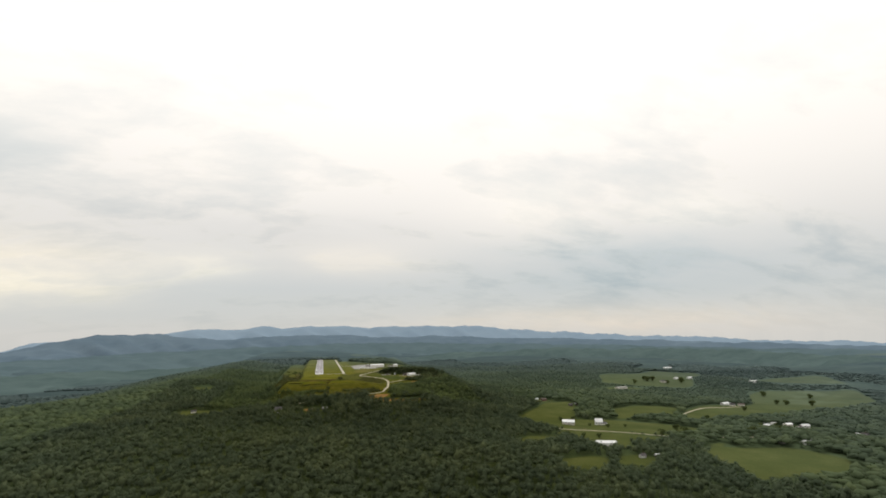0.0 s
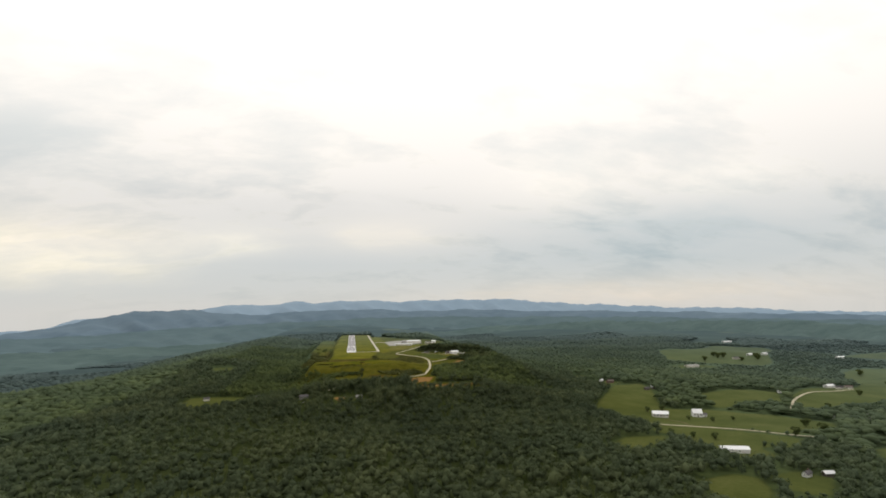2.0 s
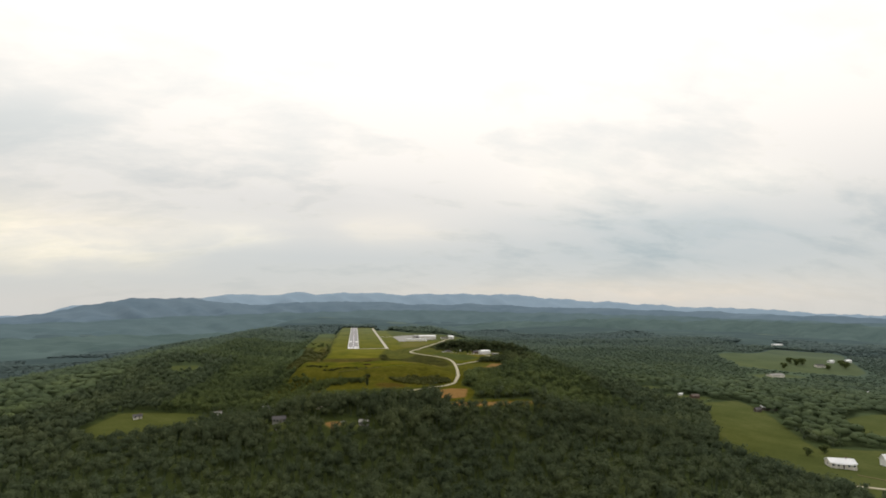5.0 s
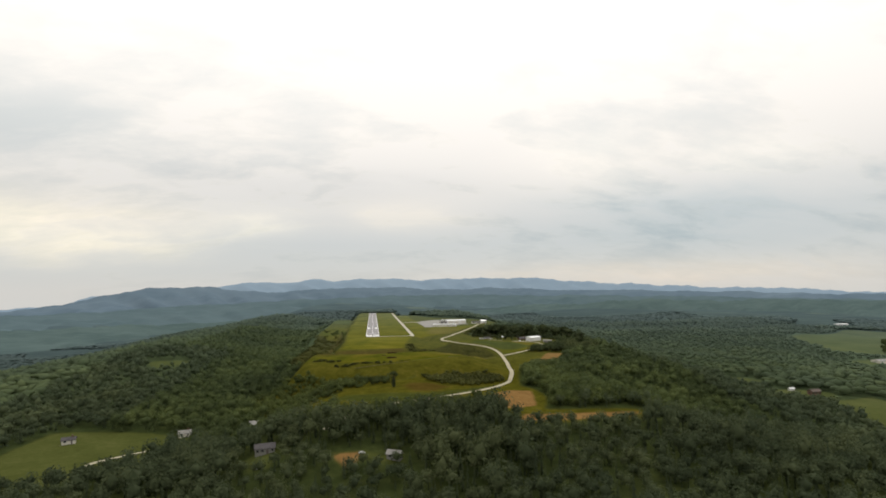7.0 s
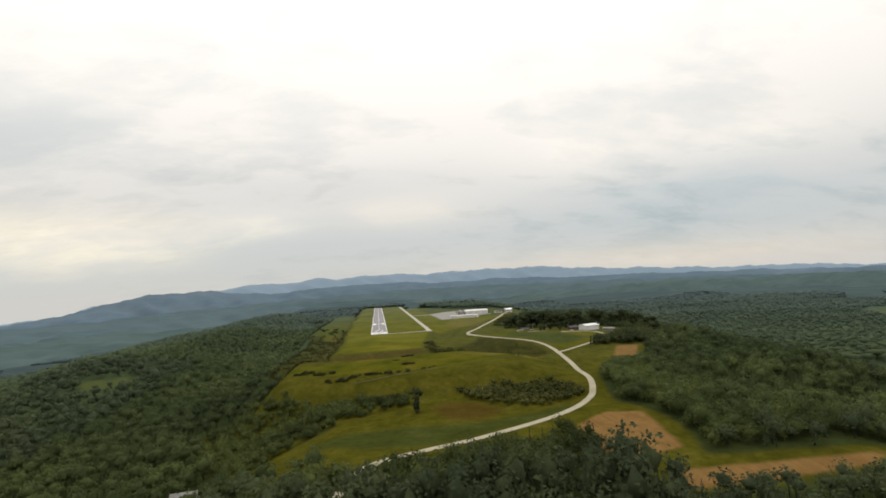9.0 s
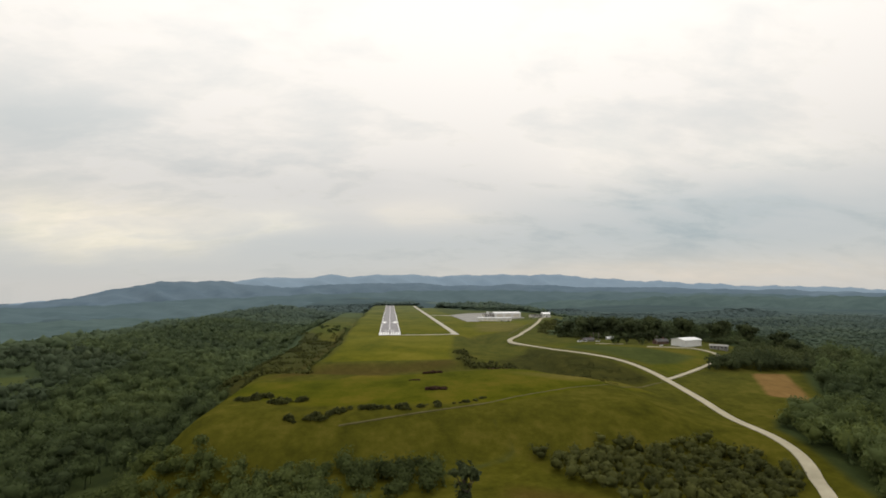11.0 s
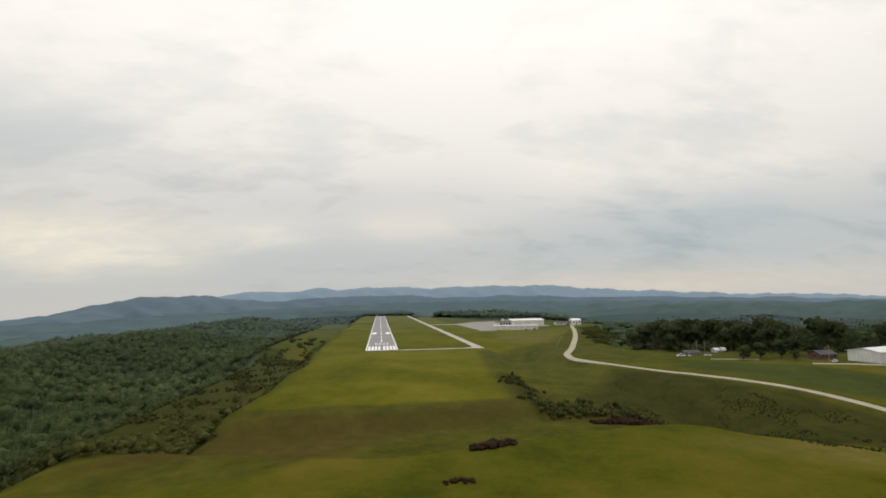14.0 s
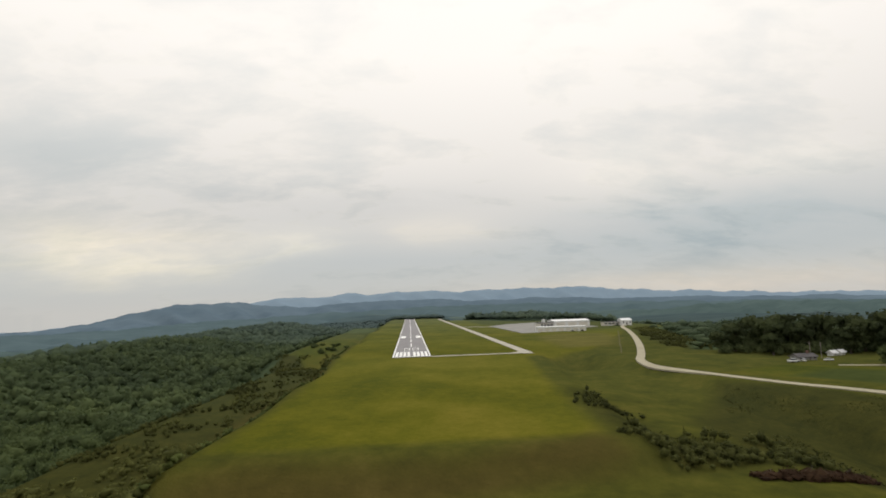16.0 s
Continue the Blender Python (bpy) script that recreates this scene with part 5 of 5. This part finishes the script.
def light_plane(name, x, y, turn, label):
    """A small parked aircraft: fuselage, high wing, tail, wheels."""
    root = tagged(empty_at(name, x, y, turn), label, "aircraft", "parked aircraft")
    s = 0.42
    bm = bmesh.new()
    rows = []
    for u, r, z in ((-3.8, 0.12, 1.3), (-2.6, 0.3, 1.25), (-0.8, 0.6, 1.25), (0.8, 0.62, 1.25), (1.8, 0.5, 1.15), (2.4, 0.25, 1.1)):
        rows.append([bm.verts.new((u * s, r * s * math.cos(w), (z + r * math.sin(w)) * s)) for w in np.linspace(0, 6.283, 9)[:-1]])
    for a, b in zip(rows, rows[1:]):
        for i in range(8):
            bm.faces.new((a[i], a[(i + 1) % 8], b[(i + 1) % 8], b[i]))
    bm.faces.new(rows[0])
    bm.faces.new(list(reversed(rows[-1])))
    bmesh.ops.recalc_face_normals(bm, faces=bm.faces)
    part("fuselage", bm, M_CARPAINT, root)
    part("wing", boxed(-0.2 * s, 1.1 * s, -5 * s, 5 * s, 1.85 * s, 1.98 * s, 0.04 * s), M_CARPAINT, root)
    part("tailplane", boxed(-3.9 * s, -3.1 * s, -1.6 * s, 1.6 * s, 1.4 * s, 1.48 * s, 0.02 * s), M_CARPAINT, root)
    part("fin", boxed(-3.9 * s, -3.1 * s, -0.05 * s, 0.05 * s, 1.4 * s, 2.7 * s, 0.02 * s), M_CARPAINT, root)
    for wx, wy in ((1.6, 0), (-0.1, 1.1), (-0.1, -1.1)):
        bm = bmesh.new()
        bmesh.ops.create_cone(bm, cap_ends=True, segments=10, radius1=0.25 * s, radius2=0.25 * s, depth=0.15 * s, matrix=pose(wx * s, wy * s, 0.25 * s, 90))
        part("wheel", bm, M_TYRE, root)
        part("gear_leg", boxed(wx * s - 0.03, wx * s + 0.03, wy * s * 0.8 - 0.03, wy * s * 0.8 + 0.03, 0.25 * s, 0.9 * s), M_CARPAINT, root)
    return root


# airfield buildings
def main_hangar():
    root = tagged(empty_at("hangar", 83, 138, 3), "large white metal hangar with a glazed office wing", "hangar")
    w, d, h = 19, 12, 3.0
    part("wall", gabled_walls(w, d, h, 0.7), M_WHITE, root)
    part("roof", gable(w, d, h, 0.7, 0.3, 0.14), M_ROOF_W, root)
    for k in range(3):
        framed("door", root, -6 + 6 * k, -d / 2, 4.6, 2.3, 0.0, -1, M_CREAM)
    wing = part("office_wing", boxed(-w / 2 - 7, -w / 2 - 0.02, -4.5, 4, -1, 2.1, 0.03), M_CREAM, root, "low cream office wing")
    part("wing_roof", boxed(-w / 2 - 7.3, -w / 2 - 0.03, -4.8, 4.3, 2.105, 2.35, 0.03), M_ROOF_D, root)
    for k in range(4):
        framed("window", root, -w / 2 - 6.1 + 1.7 * k, -4.5, 1.2, 1.1, 0.5, -1, M_GLASS)
    part("cupola", boxed(-w / 2 - 4.6, -w / 2 - 3.0, -1, 0.6, 2.36, 3.9, 0.05), M_WHITE, root, "small white rooftop cab")
    return root


main_hangar()
flat_block("hangar_row", 65.5, 93, -9, 21, 5, 1.9, M_WHITE, M_ROOF_W, "long low row of white aircraft hangars", "hangar", 7, False)
house("terminal_house", 109.4, 128, 4, 5.2, 5, 2.6, 0.9, M_WHITE, M_ROOF_W, "small white gabled airfield building", "building", 3)
flat_block("terminal_annex", 102.4, 130, 4, 8, 4, 1.7, M_CREAM, M_ROOF_D, "low cream annex with dark roof", "building", 4)
for n, (x, y, a, paint, txt) in enumerate([(69, 87.2, 80, M_DARKPAINT, "dark car parked by the hangar row"), (71, 86.9, 85, M_CARPAINT, "white car parked by the hangar row"), (73, 86.6, 95, M_DARKPAINT, "dark car parked by the hangar row"),
                                           (100, 124, 10, M_CARPAINT, "white car parked by the terminal"), (104, 124.6, 15, M_DARKPAINT, "dark car parked by the terminal")]):
    vehicle("car", x, y, a, paint, txt, 1.9, "car", "cars at the airfield")
light_plane("light_aircraft", 62, 118, 30, "small white high-wing aircraft parked on the apron")
light_plane("light_aircraft", 69, 112, 45, "small white high-wing aircraft parked on the apron")

# buildings by the lane
house("metal_building", 101.8, -57.2, 15, 7.4, 6.0, 2.2, 0.6, M_WHITE, M_ROOF_W, "tall white metal building with a wide door", "building", 0, False, wide_door=2.6)
house("mobile_home", 108.4, -65.2, -43, 5.2, 2.0, 1.3, 0.35, M_GREY, M_GREY, "long grey mobile home with small windows", "mobile home", 5)
house("brick_house", 96.6, -49.8, 8, 4.4, 3.0, 1.15, 0.7, M_BRICK, M_ROOF_D, "low brown house with dark shingle roof", "house", 4, chimney=True)
house("low_house", 77.0, -31.5, 4, 4.0, 2.2, 0.8, 0.5, M_GREY, M_ROOF_D, "low grey house with a dark shingle roof among trees", "house", 4, chimney=True)
house("white_shed", 87.0, -27, 14, 1.3, 1.2, 0.75, 0.4, M_WHITE, M_ROOF_W, "small white garden shed", "shed", 1, True, group="white sheds")
house("white_shed", 89.4, -26.2, 14, 1.3, 1.2, 0.75, 0.4, M_WHITE, M_ROOF_W, "small white garden shed", "shed", 1, True, group="white sheds")
house("white_cottage", 108, -19, 30, 3.0, 2.6, 1.8, 1.2, M_WHITE, M_ROOF_W, "small white gabled cottage among trees", "house", 2)
vehicle("van", 72.7, -34.4, 5, M_CARPAINT, "white van parked beside the low house", 2.1, "van")
vehicle("car", 79.7, -34.5, 175, M_CARPAINT, "white car parked beside the low house", 1.6, "car", "cars by the houses")
vehicle("car", 75.4, -33.6, 60, M_CARPAINT, "white car parked across from the van", 1.6, "car", "cars by the houses")
vehicle("car", 93.2, -56.4, 30, M_CARPAINT, "white car parked by the metal building", 1.6, "car", "cars by the houses")
for x, y, h in ((79.8, -30.0, 3.4), (81.6, -30.6, 3.2), (91.2, -57.2, 3.8)):
    pole("utility_pole", x, y, h, "weathered wooden utility pole with a crossarm")

# farms and houses in the valley
vehicle("car", -2.8, -239.3, 20, M_CARPAINT, "white car parked in a small clearing", 1.7, "car")
vehicle("car", -27.8, -242.0, 70, M_CARPAINT, "white car parked on a lawn", 1.7, "car")
house("farmhouse", 181, -283, -22, 8.5, 4.5, 2.2, 1.2, M_CREAM, M_ROOF_W, "pale long farmhouse with a porch", "house", 5, chimney=True, porch=True)
house("white_barn", 208, -279, -20, 5.2, 4.2, 2.6, 2.0, M_WHITE, M_ROOF_W, "white gabled barn with steep roof", "barn", 3, wide_door=1.6)
house("barn_lean_to", 212.4, -278.6, -20, 3.6, 3.2, 1.6, 0.7, M_WHITE, M_ROOF_D, "white shed beside the barn", "shed", 2)
house("long_barn", 163.5, -364.5, -20, 11, 4, 1.7, 0.9, M_WHITE, M_ROOF_W, "long white barn with pale metal roof", "barn", 0, False, wide_door=1.4)
house("stock_shed", 246, -177, -28, 8, 3.5, 2.0, 0.8, M_DARKWALL, M_ROOF_W, "dark timber stock shed with bright roof", "shed", 4)
for n, (x, y, a, w, wall, roof, txt) in enumerate([
        (370, -150, 20, 8, M_WHITE, M_ROOF_D, "white house with dark roof on the lane"), (384, -147, -15, 7, M_CREAM, M_ROOF_D, "cream house with dark roof"), (334, -207, 35, 6, M_WHITE, M_ROOF_W, "small white house with pale roof"),
        (416, -172, 10, 9, M_WHITE, M_ROOF_W, "large white farmhouse on a rise"), (434, -174, -20, 6, M_CREAM, M_ROOF_B, "cream house with brown roof"), (292, -293, 15, 6, M_WHITE, M_ROOF_D, "white house in a wooded yard"),
        (313, -299, -25, 7, M_CREAM, M_ROOF_W, "cream house with pale roof"), (328, -310, 5, 7, M_WHITE, M_ROOF_W, "white house with pale metal roof"), (302, -304, 30, 5, M_CREAM, M_ROOF_D, "cream house with dark roof"),
        (340, -319, -10, 6, M_WHITE, M_ROOF_D, "white house with dark roof"), (360, -160, 12, 6, M_CREAM, M_ROOF_B, "cream house with brown roof"), (228, -134, 10, 6, M_BRICK, M_ROOF_B, "brown farmhouse in a clearing"),
        (-94, -198, 20, 3.5, M_CREAM, M_ROOF_D, "small pale house in a clearing"), (-28.6, -230.2, 12, 5, M_GREY, M_ROOF_D, "grey house with a dark roof among trees"), (5.5, -242.8, -28, 3.6, M_GREY, M_GREY, "long grey house among trees"),
        (354, -292, 12, 5, M_WHITE, M_ROOF_W, "white house with pale roof in a yard"), (310, -330, -8, 5, M_CREAM, M_ROOF_W, "cream house with pale metal roof"), (298, -346, 20, 4, M_CREAM, M_ROOF_B, "small cream house with brown roof"),
        (272, -378, 5, 4, M_GREY, M_ROOF_D, "small grey house among trees"), (547, 45, 10, 8, M_WHITE, M_ROOF_W, "white farm building by a far field"), (629, 10, -4, 12, M_WHITE, M_ROOF_W, "long white building beyond the fields"), (418, -180, -30, 5, M_CREAM, M_ROOF_D, "cream house on the hill lane"),
        (520, 40, 20, 8, M_WHITE, M_ROOF_W, "white farm building on a far field"),
        (480, 15, -10, 9, M_CREAM, M_ROOF_D, "cream farm building on a far field"), (162, -402, 20, 3.5, M_WHITE, M_ROOF_D, "small white house by a pasture"), (172, -401, -10, 3.5, M_DARKWALL, M_ROOF_W, "small dark house by a pasture"),
        (235, -181, 10, 4, M_DARKWALL, M_ROOF_D, "small dark shed by a pasture"), (-61.5, -193, 14, 3.6, M_CREAM, M_GREY, "long pale shed in a small clearing"), (-39, -190, 8, 5, M_GREY, M_GREY, "long grey house in a wood clearing"), (366, -348, 10, 6, M_WHITE, M_ROOF_W, "white house with pale roof in a yard"), (376, -346, -20, 5, M_WHITE, M_ROOF_D, "white house with dark roof in a yard"), (226, -121.5, 8, 3, M_WHITE, M_ROOF_W, "small white shed in a wood clearing"), (288, -381, 8, 7, M_WHITE, M_ROOF_W, "long white house among trees"), (303, -376, -10, 5, M_CREAM, M_ROOF_W, "cream house with pale roof among trees"), (396, -110, 15, 9, M_WHITE, M_ROOF_W, "white house above a pasture"), (410, -100, -10, 8, M_CREAM, M_ROOF_D, "cream house above a pasture"), (380, -36, 4, 14, M_CREAM, M_GREY, "long pale building below a far field"), (368, -292, 10, 7, M_CREAM, M_ROOF_W, "cream house with pale roof"), (376, -300, -14, 6, M_WHITE, M_ROOF_W, "white house with pale roof"), (362, -308, 22, 6, M_WHITE, M_ROOF_D, "white house with dark roof"), (650, 300, 10, 14, M_WHITE, M_ROOF_W, "long white building far across the country"),
        (720, 330, -5, 16, M_WHITE, M_ROOF_W, "long white building far across the country")]):
    house("valley_house", x, y, a, w, w * 0.5, min(1.7 + 0.1 * (n % 4), 0.42 * w), min(0.9, 0.2 * w), wall, roof, txt, "house", 4 if w > 4 else 2, chimney=n % 3 == 0)
